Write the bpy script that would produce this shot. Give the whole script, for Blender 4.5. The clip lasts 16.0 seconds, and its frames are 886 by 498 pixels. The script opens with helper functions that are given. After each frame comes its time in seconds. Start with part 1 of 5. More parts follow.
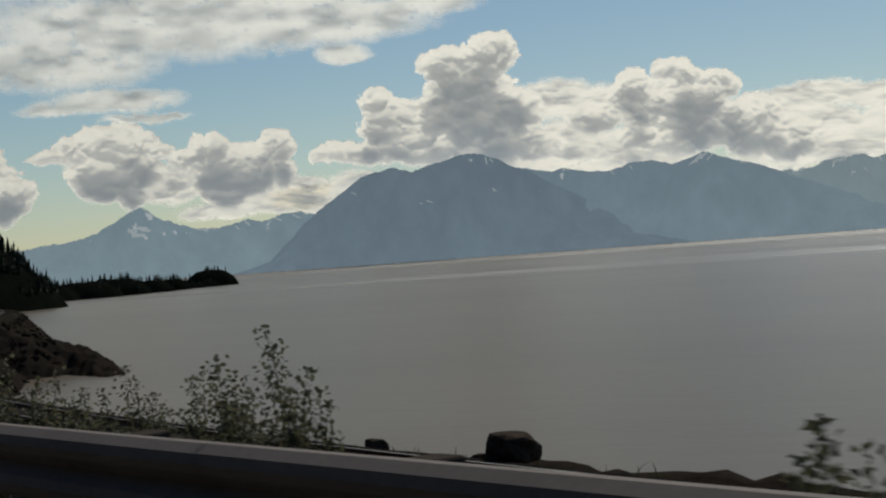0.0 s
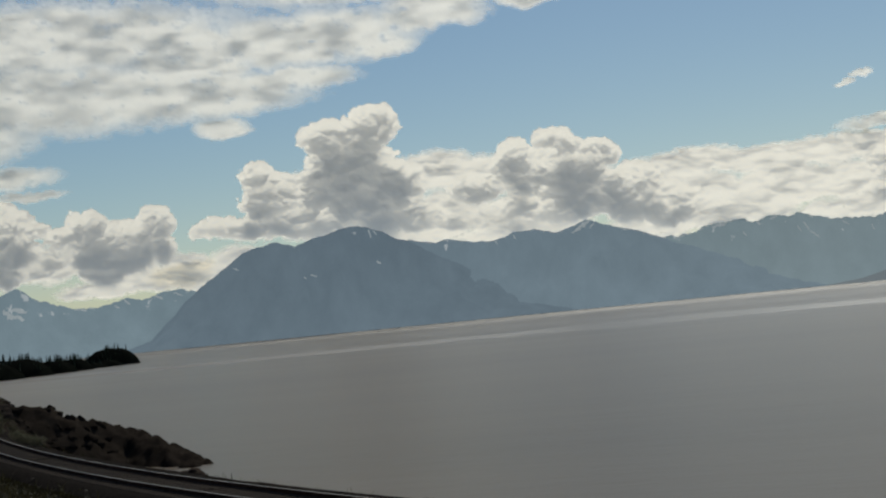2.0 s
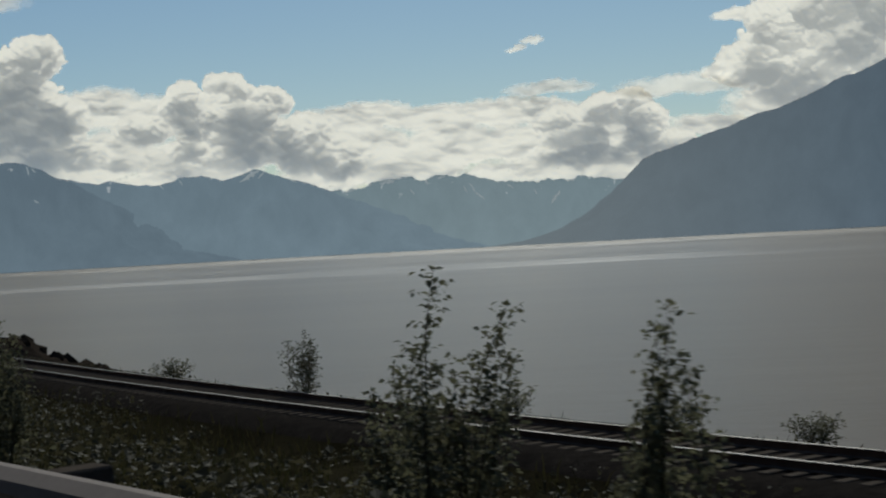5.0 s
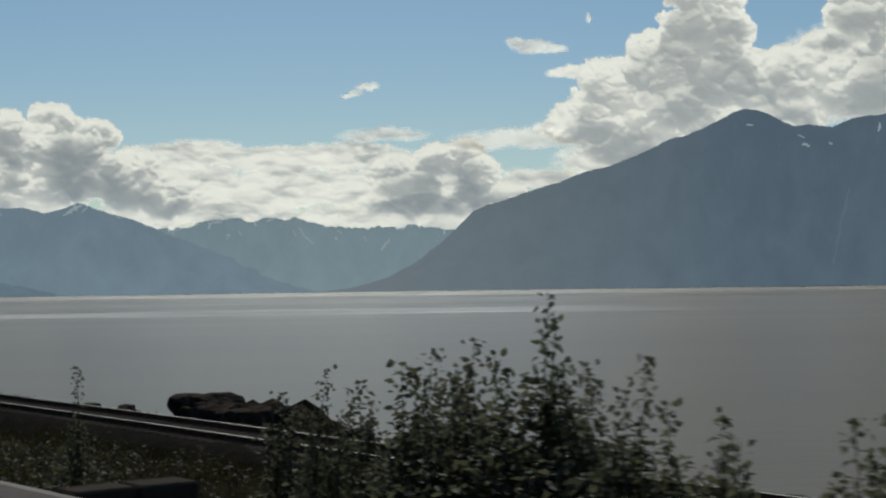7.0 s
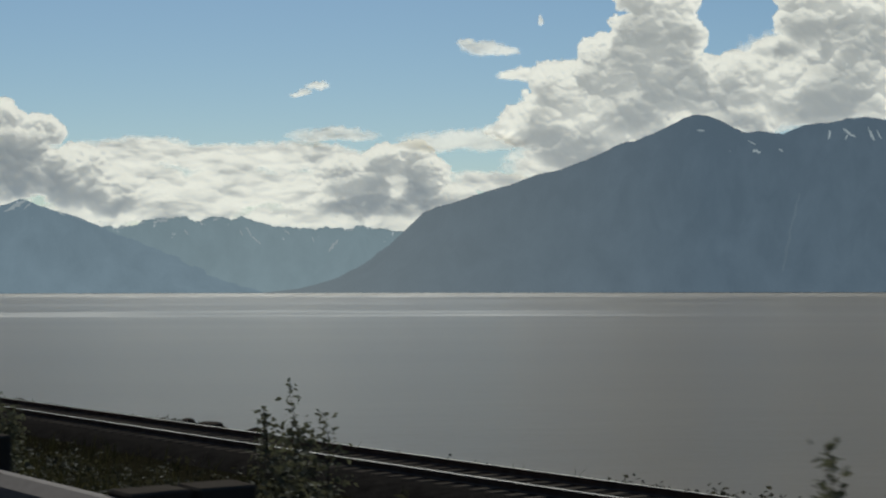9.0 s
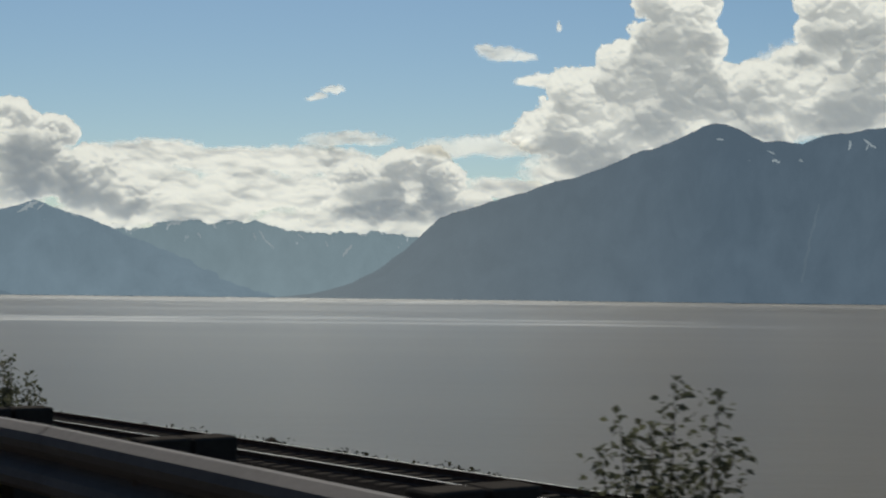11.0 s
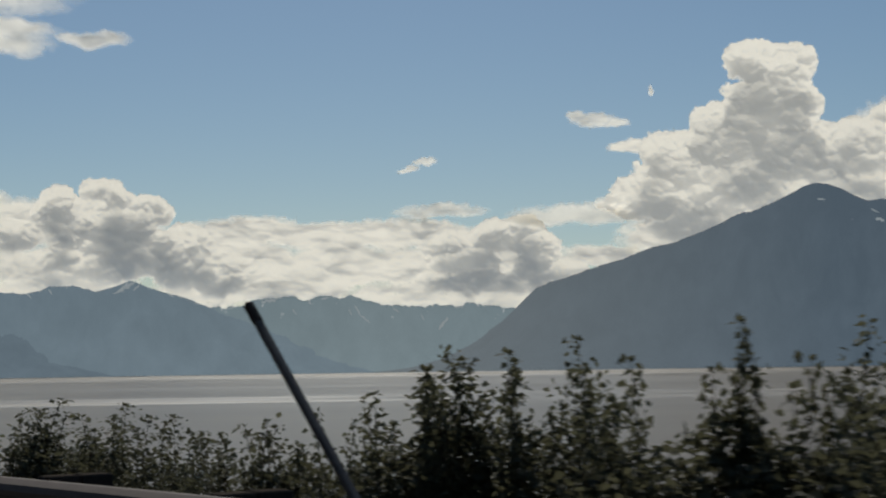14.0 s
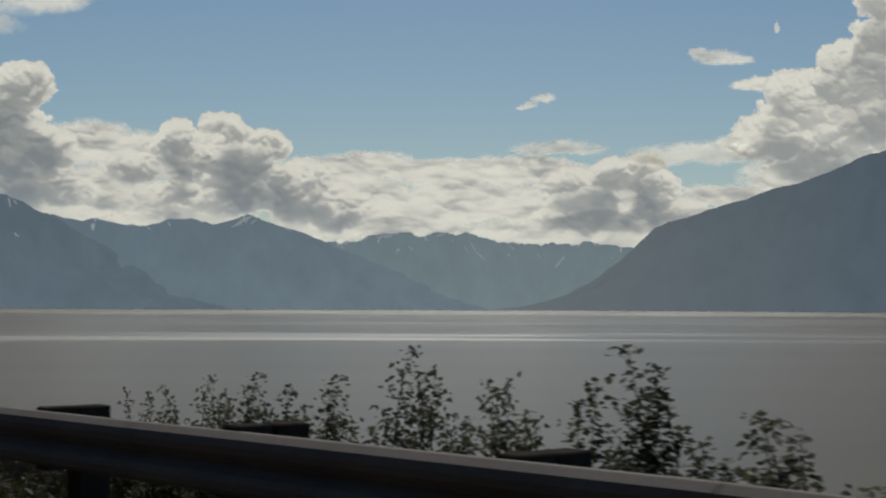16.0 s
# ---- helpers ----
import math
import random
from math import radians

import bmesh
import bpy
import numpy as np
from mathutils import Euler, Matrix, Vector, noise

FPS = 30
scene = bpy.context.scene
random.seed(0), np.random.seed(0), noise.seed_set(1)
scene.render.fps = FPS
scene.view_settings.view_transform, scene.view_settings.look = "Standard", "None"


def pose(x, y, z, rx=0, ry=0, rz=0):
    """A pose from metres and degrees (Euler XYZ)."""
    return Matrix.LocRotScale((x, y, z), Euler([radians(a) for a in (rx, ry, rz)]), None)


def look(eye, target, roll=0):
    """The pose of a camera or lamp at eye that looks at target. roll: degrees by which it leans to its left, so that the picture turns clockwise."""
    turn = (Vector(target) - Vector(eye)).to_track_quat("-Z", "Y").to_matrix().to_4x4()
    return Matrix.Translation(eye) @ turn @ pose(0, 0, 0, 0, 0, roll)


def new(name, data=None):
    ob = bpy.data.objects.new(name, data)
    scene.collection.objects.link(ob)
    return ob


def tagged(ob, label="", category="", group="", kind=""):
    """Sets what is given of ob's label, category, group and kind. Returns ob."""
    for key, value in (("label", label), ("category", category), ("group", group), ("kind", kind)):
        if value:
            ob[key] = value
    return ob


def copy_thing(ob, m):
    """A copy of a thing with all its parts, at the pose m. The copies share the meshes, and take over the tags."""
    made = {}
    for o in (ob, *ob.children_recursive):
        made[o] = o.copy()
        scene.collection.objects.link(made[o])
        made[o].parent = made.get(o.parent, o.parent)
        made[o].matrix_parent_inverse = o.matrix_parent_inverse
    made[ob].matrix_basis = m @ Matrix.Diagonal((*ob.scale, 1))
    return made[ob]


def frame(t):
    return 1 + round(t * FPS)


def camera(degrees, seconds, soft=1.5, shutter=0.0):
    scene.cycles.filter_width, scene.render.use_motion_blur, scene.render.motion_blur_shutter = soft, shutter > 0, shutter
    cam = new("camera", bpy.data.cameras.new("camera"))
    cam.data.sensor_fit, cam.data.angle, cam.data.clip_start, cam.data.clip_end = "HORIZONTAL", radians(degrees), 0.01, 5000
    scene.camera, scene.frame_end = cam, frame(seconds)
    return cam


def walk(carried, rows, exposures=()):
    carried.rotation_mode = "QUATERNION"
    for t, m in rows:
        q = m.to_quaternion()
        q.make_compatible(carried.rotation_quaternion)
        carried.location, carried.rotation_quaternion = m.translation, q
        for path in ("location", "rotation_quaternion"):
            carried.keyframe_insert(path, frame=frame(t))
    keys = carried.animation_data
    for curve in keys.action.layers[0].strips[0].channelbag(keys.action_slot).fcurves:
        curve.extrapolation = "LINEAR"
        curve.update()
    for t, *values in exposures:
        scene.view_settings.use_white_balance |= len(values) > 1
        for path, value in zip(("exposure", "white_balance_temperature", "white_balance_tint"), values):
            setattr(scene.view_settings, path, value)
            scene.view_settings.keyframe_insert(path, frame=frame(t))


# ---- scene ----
WATER_Z = -8.5

# ---------------------------------------------------------------- camera
# seconds, x, y, z, heading to the left of +y, pitch, roll
PATH = [
    (0, 127.95, -118.10, 2.18, 22.19, 0.26, -4.10),
    (0.5, 118.34, -112.76, 2.19, 22.18, -0.21, -2.87),
    (1, 108.86, -107.18, 2.20, 21.49, 0.64, -4.96),
    (1.5, 99.55, -101.32, 2.17, 19.19, 1.50, -4.82),
    (2, 90.44, -95.16, 2.14, 17.40, 2.58, -5.58),
    (2.5, 81.55, -88.68, 1.98, 14.88, 0.77, -4.57),
    (3, 72.90, -81.88, 1.80, 13.24, 0.86, -4.25),
    (3.5, 64.50, -74.78, 1.67, 10.33, 2.07, -4.95),
    (4, 56.37, -67.37, 1.55, 8.19, 0.67, -3.10),
    (4.2, 53.20, -64.32, 1.53, 7.18, -0.21, -3.10),
    (4.72, 45.13, -56.21, 1.48, 5.74, -0.15, -3.10),
    (5.25, 37.20, -47.66, 1.44, 3.74, -0.07, -3.10),
    (5.78, 29.55, -38.86, 1.41, 1.75, 0.01, -3.10),
    (6.3, 22.29, -30.02, 1.39, 0.30, 0.07, -3.10),
    (6.5, 19.57, -26.57, 1.39, -0.03, 0.74, -2.98),
    (7, 12.88, -17.84, 1.38, -1.86, 1.41, -0.81),
    (7.5, 6.36, -8.97, 1.38, -1.41, 1.23, 0.07),
    (8, 0.00, 0.00, 1.38, -4.14, 1.12, -0.94),
    (8.5, -6.24, 9.06, 1.38, -4.05, 1.56, -0.18),
    (9, -12.40, 18.17, 1.38, -4.09, 1.48, -0.10),
    (9.2, -14.84, 21.83, 1.38, -3.86, 1.35, 0.23),
    (9.72, -21.16, 31.37, 1.38, -3.87, 1.45, 0.34),
    (10.25, -27.58, 41.10, 1.38, -3.87, 1.58, 0.49),
    (10.78, -34.01, 50.83, 1.38, -3.88, 1.71, 0.64),
    (11.3, -40.37, 60.34, 1.38, -3.89, 1.80, 0.75),
    (11.5, -42.83, 63.99, 1.38, -3.04, 2.80, 1.72),
    (12, -49.04, 73.06, 1.38, -2.67, 2.04, -0.39),
    (12.5, -55.36, 82.07, 1.38, -2.93, 3.51, 0.12),
    (13, -61.80, 90.99, 1.38, -0.11, 2.65, 0.75),
    (13.5, -68.39, 99.79, 1.38, -0.84, 2.75, 0.30),
    (14, -75.15, 108.47, 1.38, -0.87, 4.38, -0.85),
    (14.5, -82.10, 117.00, 1.38, 0.74, 3.73, 1.36),
    (15, -89.26, 125.35, 1.38, 1.98, 2.91, 0.59),
    (15.5, -96.64, 133.50, 1.38, 2.57, 1.95, 0.53),
    (16, -104.28, 141.42, 1.38, 3.08, 2.12, 0.24),
]
cam = camera(31.82, 16.0, soft=2.2, shutter=0.05)


def carried_pose(x, y, z, yaw, pitch, roll):
    yaw, pitch = radians(yaw), radians(pitch)
    ahead = Vector((-math.sin(yaw) * math.cos(pitch), math.cos(yaw) * math.cos(pitch), math.sin(pitch)))
    eye = Vector((x, y, z))
    return look(eye, eye + ahead * 10, roll)


walk(cam, [(t, carried_pose(*row)) for t, *row in PATH], [
    (0, -0.56, 6650, 5), (2.5, -0.62, 6550, 5), (4, -0.66, 6450, 4), (6.5, -0.57, 6330, 2), (9, -0.54, 6330, 2), (11.5, -0.5, 6400, 4),
    (12.5, -0.68, 6600, 5), (14, -0.7, 6650, 6), (16, -0.82, 6570, 5)])

# ---------------------------------------------------------------- sky and sun
SUN_AZ, SUN_EL = 2.0, 41.0  # degrees to the left of +y, and up
world = bpy.data.worlds.new("sky")
scene.world = world
world.use_nodes = True
wn = world.node_tree.nodes
sky = wn.new("ShaderNodeTexSky")
sky.sky_type, sky.sun_disc = "NISHITA", False
sky.sun_elevation, sky.sun_rotation = radians(SUN_EL), radians(-SUN_AZ)
sky.air_density, sky.dust_density, sky.ozone_density = 1.0, 0.25, 2.6
wn["Background"].inputs["Strength"].default_value = 0.083
richer = wn.new("ShaderNodeHueSaturation")
richer.inputs["Saturation"].default_value = 1.1
world.node_tree.links.new(sky.outputs["Color"], richer.inputs["Color"])
world.node_tree.links.new(richer.outputs["Color"], wn["Background"].inputs["Color"])

sun = new("sun", bpy.data.lights.new("sun", "SUN"))
sun.data.energy, sun.data.angle, sun.data.color = 4.0, radians(0.55), (1.0, 0.96, 0.9)
sun_from = Vector((-math.sin(radians(SUN_AZ)) * math.cos(radians(SUN_EL)),
                   math.cos(radians(SUN_AZ)) * math.cos(radians(SUN_EL)), math.sin(radians(SUN_EL))))
sun.matrix_world = look(sun_from * 100, (0, 0, 0))


# ---------------------------------------------------------------- materials
class Nodes:
    """A material under construction."""

    def __init__(self, name):
        self.mat = bpy.data.materials.new(name)
        self.mat.use_nodes = True
        self.tree = self.mat.node_tree
        self.bsdf = self.tree.nodes["Principled BSDF"]
        self.out = self.tree.nodes["Material Output"]

    def add(self, kind, **values):
        node = self.tree.nodes.new(kind)
        for key, value in values.items():
            node.inputs[key.replace("_", " ")].default_value = value
        return node

    def link(self, a, b):
        self.tree.links.new(a, b)

    def coords(self, scale=(1, 1, 1), kind="Object"):
        tex, mapping = self.add("ShaderNodeTexCoord"), self.add("ShaderNodeMapping")
        mapping.inputs["Scale"].default_value = scale
        self.link(tex.outputs[kind], mapping.inputs["Vector"])
        return mapping.outputs["Vector"]

    def noise(self, vector, scale, detail=4.0, rough=0.55):
        node = self.add("ShaderNodeTexNoise", Scale=scale, Detail=detail, Roughness=rough)
        self.link(vector, node.inputs["Vector"])
        return node.outputs["Fac"]

    def ramp(self, fac, stops):
        node = self.tree.nodes.new("ShaderNodeValToRGB")
        while len(node.color_ramp.elements) < len(stops):
            node.color_ramp.elements.new(0.5)
        for el, (at, colour) in zip(node.color_ramp.elements, stops):
            el.position, el.color = at, (*colour, 1) if len(colour) == 3 else colour
        self.link(fac, node.inputs["Fac"])
        return node.outputs["Color"]

    def math(self, op, a, b=None):
        node = self.tree.nodes.new("ShaderNodeMath")
        node.operation = op
        for i, v in enumerate((a, b)):
            if v is None:
                continue
            if isinstance(v, (int, float)):
                node.inputs[i].default_value = v
            else:
                self.link(v, node.inputs[i])
        return node.outputs[0]

    def mix(self, fac, a, b, blend="MIX"):
        node = self.tree.nodes.new("ShaderNodeMix")
        node.data_type, node.blend_type = "RGBA", blend
        for i, v in ((0, fac), (6, a), (7, b)):
            if isinstance(v, (int, float)):
                node.inputs[i].default_value = v
            elif isinstance(v, tuple):
                node.inputs[i].default_value = (*v, 1)
            else:
                self.link(v, node.inputs[i])
        return node.outputs[2]

    def bump(self, height, strength=0.5, distance=0.02):
        node = self.add("ShaderNodeBump", Strength=strength, Distance=distance)
        self.link(height, node.inputs["Height"])
        self.link(node.outputs["Normal"], self.bsdf.inputs["Normal"])

    def colour(self, socket):
        self.link(socket, self.bsdf.inputs["Base Color"])

    def rough(self, value):
        self.bsdf.inputs["Roughness"].default_value = value


def plain(name, dark, light, scale, rough=0.8, fine=8.0, bump=0.4, distance=0.01, metal=0.0):
    """A surface with blotches at one scale, grain at a finer one, and relief."""
    m = Nodes(name)
    v = m.coords()
    broad, grain = m.noise(v, scale, 3), m.noise(v, scale * fine, 6, 0.65)
    tone = m.math("ADD", m.math("MULTIPLY", broad, 0.6), m.math("MULTIPLY", grain, 0.4))
    m.colour(m.ramp(tone, [(0.3, dark), (0.7, light)]))
    m.rough(rough)
    m.bsdf.inputs["Metallic"].default_value = metal
    m.bsdf.inputs["Specular IOR Level"].default_value = 0.0 if rough > 0.85 else 0.35
    m.bump(grain, bump, distance)
    return m.mat


def vary_by_object(m, socket, amount=0.35):
    info = m.add("ShaderNodeObjectInfo")
    level = m.add("ShaderNodeMapRange")
    level.inputs["To Min"].default_value, level.inputs["To Max"].default_value = 1 - amount, 1 + amount
    m.link(info.outputs["Random"], level.inputs["Value"])
    grey = m.add("ShaderNodeCombineColor")
    for i in range(3):
        m.link(level.outputs[0], grey.inputs[i])
    return m.mix(1.0, socket, grey.outputs[0], "MULTIPLY")


def leaf_material(name, dark, light):
    m = Nodes(name)
    geo = m.add("ShaderNodeNewGeometry")
    tone = m.ramp(geo.outputs["Random Per Island"], [(0.0, dark), (1.0, light)])
    tone = vary_by_object(m, tone, 0.25)
    m.colour(tone)
    m.rough(0.7)
    m.bsdf.inputs["Specular IOR Level"].default_value = 0.2
    through_leaf = m.add("ShaderNodeBsdfTranslucent")
    m.link(tone, through_leaf.inputs["Color"])
    both = m.add("ShaderNodeMixShader", Fac=0.40)
    m.link(m.bsdf.outputs[0], both.inputs[1])
    m.link(through_leaf.outputs[0], both.inputs[2])
    m.link(both.outputs[0], m.out.inputs["Surface"])
    return m.mat


def mountain_material(name, forest, rock, haze, depth, snow_line, snow_amount, top, sunward=0.1):
    """Forest below, rock and snow above, with distance haze put in as emission."""
    m = Nodes(name)
    v = m.coords()
    sep = m.add("ShaderNodeSeparateXYZ")
    m.link(v, sep.inputs[0])
    broad = m.noise(v, 0.006, 5, 0.6)
    fine = m.noise(v, 0.05, 6, 0.7)
    height = m.math("ADD", m.math("DIVIDE", sep.outputs["Z"], top), m.math("MULTIPLY", m.math("SUBTRACT", broad, 0.5), 0.7))
    base = m.mix(m.ramp(height, [(0.5, (0, 0, 0)), (0.85, (1, 1, 1))]), m.ramp(fine, [(0.3, tuple(c * 0.6 for c in forest)), (0.7, forest)]), rock)
    streak = m.add("ShaderNodeTexNoise", Scale=0.03, Detail=5.0, Roughness=0.6)
    m.link(m.coords((1, 1, 0.45)), streak.inputs["Vector"])
    snow = m.math("MULTIPLY", m.ramp(streak.outputs["Fac"], [(snow_amount, (0, 0, 0)), (snow_amount + 0.02, (1, 1, 1))]),
                  m.ramp(height, [(snow_line, (0, 0, 0)), (snow_line + 0.06, (1, 1, 1))]))
    base = m.mix(snow, base, (0.75, 0.77, 0.8))
    m.colour(base)
    m.rough(0.95)
    m.bump(m.math("ADD", broad, m.math("MULTIPLY", fine, 0.4)), 1.0, 30.0)
    # distance haze painted as a glow on the slopes, paler towards the shore
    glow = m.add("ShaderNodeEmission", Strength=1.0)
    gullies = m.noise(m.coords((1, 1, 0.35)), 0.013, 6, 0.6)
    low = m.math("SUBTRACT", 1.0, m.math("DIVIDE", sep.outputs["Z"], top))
    low_haze = m.math("MULTIPLY", low, m.math("ADD", 0.08, m.math("MULTIPLY", broad, 0.3)))
    haze_glow = m.mix(m.math("ADD", low_haze, m.math("MULTIPLY", m.math("SUBTRACT", gullies, 0.5), 0.75)), haze, tuple(c * 1.45 + 0.03 for c in haze))
    # haze emission painted brighter near the sun's bearing
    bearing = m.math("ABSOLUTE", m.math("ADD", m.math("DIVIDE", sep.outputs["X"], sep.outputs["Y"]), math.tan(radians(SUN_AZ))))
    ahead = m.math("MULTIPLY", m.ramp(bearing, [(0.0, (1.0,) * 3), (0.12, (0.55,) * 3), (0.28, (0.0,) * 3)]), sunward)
    haze_glow = m.mix(ahead, haze_glow, (0.36, 0.39, 0.40))
    # snow is painted into the emission too, so the patches glow
    m.link(m.mix(m.math("MULTIPLY", snow, 0.5), haze_glow, (0.8, 0.82, 0.85)), glow.inputs["Color"])
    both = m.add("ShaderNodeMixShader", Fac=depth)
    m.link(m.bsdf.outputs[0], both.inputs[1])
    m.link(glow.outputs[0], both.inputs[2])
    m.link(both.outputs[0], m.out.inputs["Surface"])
    return m.mat


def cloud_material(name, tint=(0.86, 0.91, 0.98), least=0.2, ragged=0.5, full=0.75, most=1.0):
    """Droplets: more translucent where a painted thickness and shade value is low, duller where high."""
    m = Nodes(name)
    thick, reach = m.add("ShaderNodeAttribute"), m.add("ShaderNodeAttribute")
    thick.attribute_name, reach.attribute_name = "thickness_and_shade", "reach"
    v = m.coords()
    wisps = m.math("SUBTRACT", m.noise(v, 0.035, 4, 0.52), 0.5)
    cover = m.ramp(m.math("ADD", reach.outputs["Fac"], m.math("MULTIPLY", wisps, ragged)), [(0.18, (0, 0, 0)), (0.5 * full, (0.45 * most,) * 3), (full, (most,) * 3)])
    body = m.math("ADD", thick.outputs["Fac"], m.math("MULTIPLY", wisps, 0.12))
    # cool colour for the painted bellies, warm for the painted rims
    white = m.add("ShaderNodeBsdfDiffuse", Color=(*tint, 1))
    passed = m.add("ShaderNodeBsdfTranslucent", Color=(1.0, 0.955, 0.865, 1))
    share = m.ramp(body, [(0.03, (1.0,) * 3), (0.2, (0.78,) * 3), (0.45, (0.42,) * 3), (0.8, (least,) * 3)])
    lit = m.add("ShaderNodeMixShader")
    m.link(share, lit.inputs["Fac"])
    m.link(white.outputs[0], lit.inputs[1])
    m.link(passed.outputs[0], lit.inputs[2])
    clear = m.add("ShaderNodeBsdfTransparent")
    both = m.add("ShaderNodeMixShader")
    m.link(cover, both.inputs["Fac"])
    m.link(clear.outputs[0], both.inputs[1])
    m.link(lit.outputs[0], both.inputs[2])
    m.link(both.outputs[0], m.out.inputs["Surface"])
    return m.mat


def water_material():
    """Silty tidal water with wind ripples."""
    m = Nodes("silty_water")
    v = m.coords((1, 1, 1))
    silt = m.noise(m.coords((0.003, 0.012, 1)), 1.0, 4)
    m.colour(m.ramp(silt, [(0.3, (0.122, 0.097, 0.068)), (0.7, (0.155, 0.124, 0.088))]))
    m.bsdf.inputs["IOR"].default_value = 1.33
    m.bsdf.inputs["Specular IOR Level"].default_value = 0.2
    patches = m.noise(m.coords((0.0011, 0.0065, 1)), 1.0, 3, 0.5)
    far = m.add("ShaderNodeVectorMath")
    far.operation = "LENGTH"
    m.link(m.coords(), far.inputs[0])
    away = m.math("ADD", m.math("DIVIDE", far.outputs["Value"], 5000.0), m.math("MULTIPLY", m.math("SUBTRACT", patches, 0.5), 0.10))
    wind = m.ramp(away, [(0.0, (0.0,) * 3), (0.122, (0.03,) * 3), (0.138, (0.8,) * 3), (0.154, (0.06,) * 3), (0.40, (0.16,) * 3), (0.46, (2.2,) * 3)])
    gust = m.math("MULTIPLY", wind, m.ramp(m.noise(m.coords((0.0035, 0.045, 1)), 1.0, 2, 0.5), [(0.4, (0.12,) * 3), (0.6, (1.0,) * 3)]))
    lanes = m.ramp(m.noise(m.coords((0.0055, 0.009, 1)), 1.0, 2, 0.5), [(0.44, (0.10,) * 3), (0.58, (1.0,) * 3)])
    gust = m.math("MULTIPLY", gust, lanes)
    m.link(m.math("ADD", 0.3, m.math("MULTIPLY", gust, 0.36)), m.bsdf.inputs["Roughness"])
    m.link(m.math("ADD", 0.06, m.math("MULTIPLY", gust, 1.0)), m.bsdf.inputs["Specular IOR Level"])
    ripples = m.noise(m.coords((0.6, 1.4, 1)), 1.0, 5, 0.6)
    swell = m.noise(m.coords((0.05, 0.13, 1)), 1.0, 3, 0.5)
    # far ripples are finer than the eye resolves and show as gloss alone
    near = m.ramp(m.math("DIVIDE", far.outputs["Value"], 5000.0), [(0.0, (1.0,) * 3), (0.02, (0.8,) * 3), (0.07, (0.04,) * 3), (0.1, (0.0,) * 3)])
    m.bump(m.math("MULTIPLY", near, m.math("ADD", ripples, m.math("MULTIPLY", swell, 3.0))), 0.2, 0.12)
    return m.mat


MAT = {
    "asphalt": plain("asphalt", (0.08, 0.078, 0.075), (0.14, 0.135, 0.13), 0.6, 0.9, 60, 0.5, 0.004),
    "paint": plain("road_paint", (0.55, 0.55, 0.52), (0.72, 0.72, 0.68), 2.0, 0.7, 20, 0.3, 0.002),
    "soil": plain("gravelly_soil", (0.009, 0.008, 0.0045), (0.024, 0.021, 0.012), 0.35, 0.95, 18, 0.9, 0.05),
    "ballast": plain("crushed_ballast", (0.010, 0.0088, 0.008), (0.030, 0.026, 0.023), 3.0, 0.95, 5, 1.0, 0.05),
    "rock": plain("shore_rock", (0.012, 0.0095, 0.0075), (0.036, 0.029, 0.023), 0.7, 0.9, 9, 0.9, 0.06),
    "boulder": plain("boulder_rock", (0.03, 0.023, 0.018), (0.10, 0.078, 0.062), 0.9, 0.9, 9, 0.9, 0.05),
    "steel": plain("galvanised_steel", (0.12, 0.095, 0.079), (0.21, 0.17, 0.145), 1.2, 0.85, 25, 0.2, 0.002),
    "rail": plain("worn_rail_head", (0.08, 0.075, 0.07), (0.17, 0.16, 0.15), 2.0, 0.6, 20, 0.1, 0.001, 1.0),
    "rust": plain("rusty_rail_web", (0.10, 0.066, 0.05), (0.20, 0.135, 0.10), 3.0, 0.9, 15, 0.5, 0.004),
    "timber": plain("weathered_timber", (0.04, 0.033, 0.028), (0.095, 0.08, 0.066), 2.0, 0.9, 22, 0.7, 0.01),
    "bark": plain("grey_brown_bark", (0.035, 0.028, 0.02), (0.10, 0.085, 0.065), 6.0, 0.9, 10, 0.7, 0.01),
    "post": plain("weathered_marker_paint", (0.10, 0.085, 0.07), (0.2, 0.17, 0.14), 3.0, 0.7, 14, 0.3, 0.003),
    "leaf": leaf_material("alder_leaf", (0.080, 0.079, 0.047), (0.138, 0.134, 0.080)),
    "brush": leaf_material("bank_brush_leaf", (0.105, 0.095, 0.066), (0.155, 0.138, 0.092)),
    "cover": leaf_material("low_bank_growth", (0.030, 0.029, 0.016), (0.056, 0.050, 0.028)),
    "needle": leaf_material("spruce_needle", (0.025, 0.045, 0.02), (0.055, 0.085, 0.036)),
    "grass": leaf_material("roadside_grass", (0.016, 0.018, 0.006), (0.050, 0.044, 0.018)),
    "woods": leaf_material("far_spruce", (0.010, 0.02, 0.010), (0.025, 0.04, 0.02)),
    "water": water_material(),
    # snow and slide paths also glow, with the haze in their emission
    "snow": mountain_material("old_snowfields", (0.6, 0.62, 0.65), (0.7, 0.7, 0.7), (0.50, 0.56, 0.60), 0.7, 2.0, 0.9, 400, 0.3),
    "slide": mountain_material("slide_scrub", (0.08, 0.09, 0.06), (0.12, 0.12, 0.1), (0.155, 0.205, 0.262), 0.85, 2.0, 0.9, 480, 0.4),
}


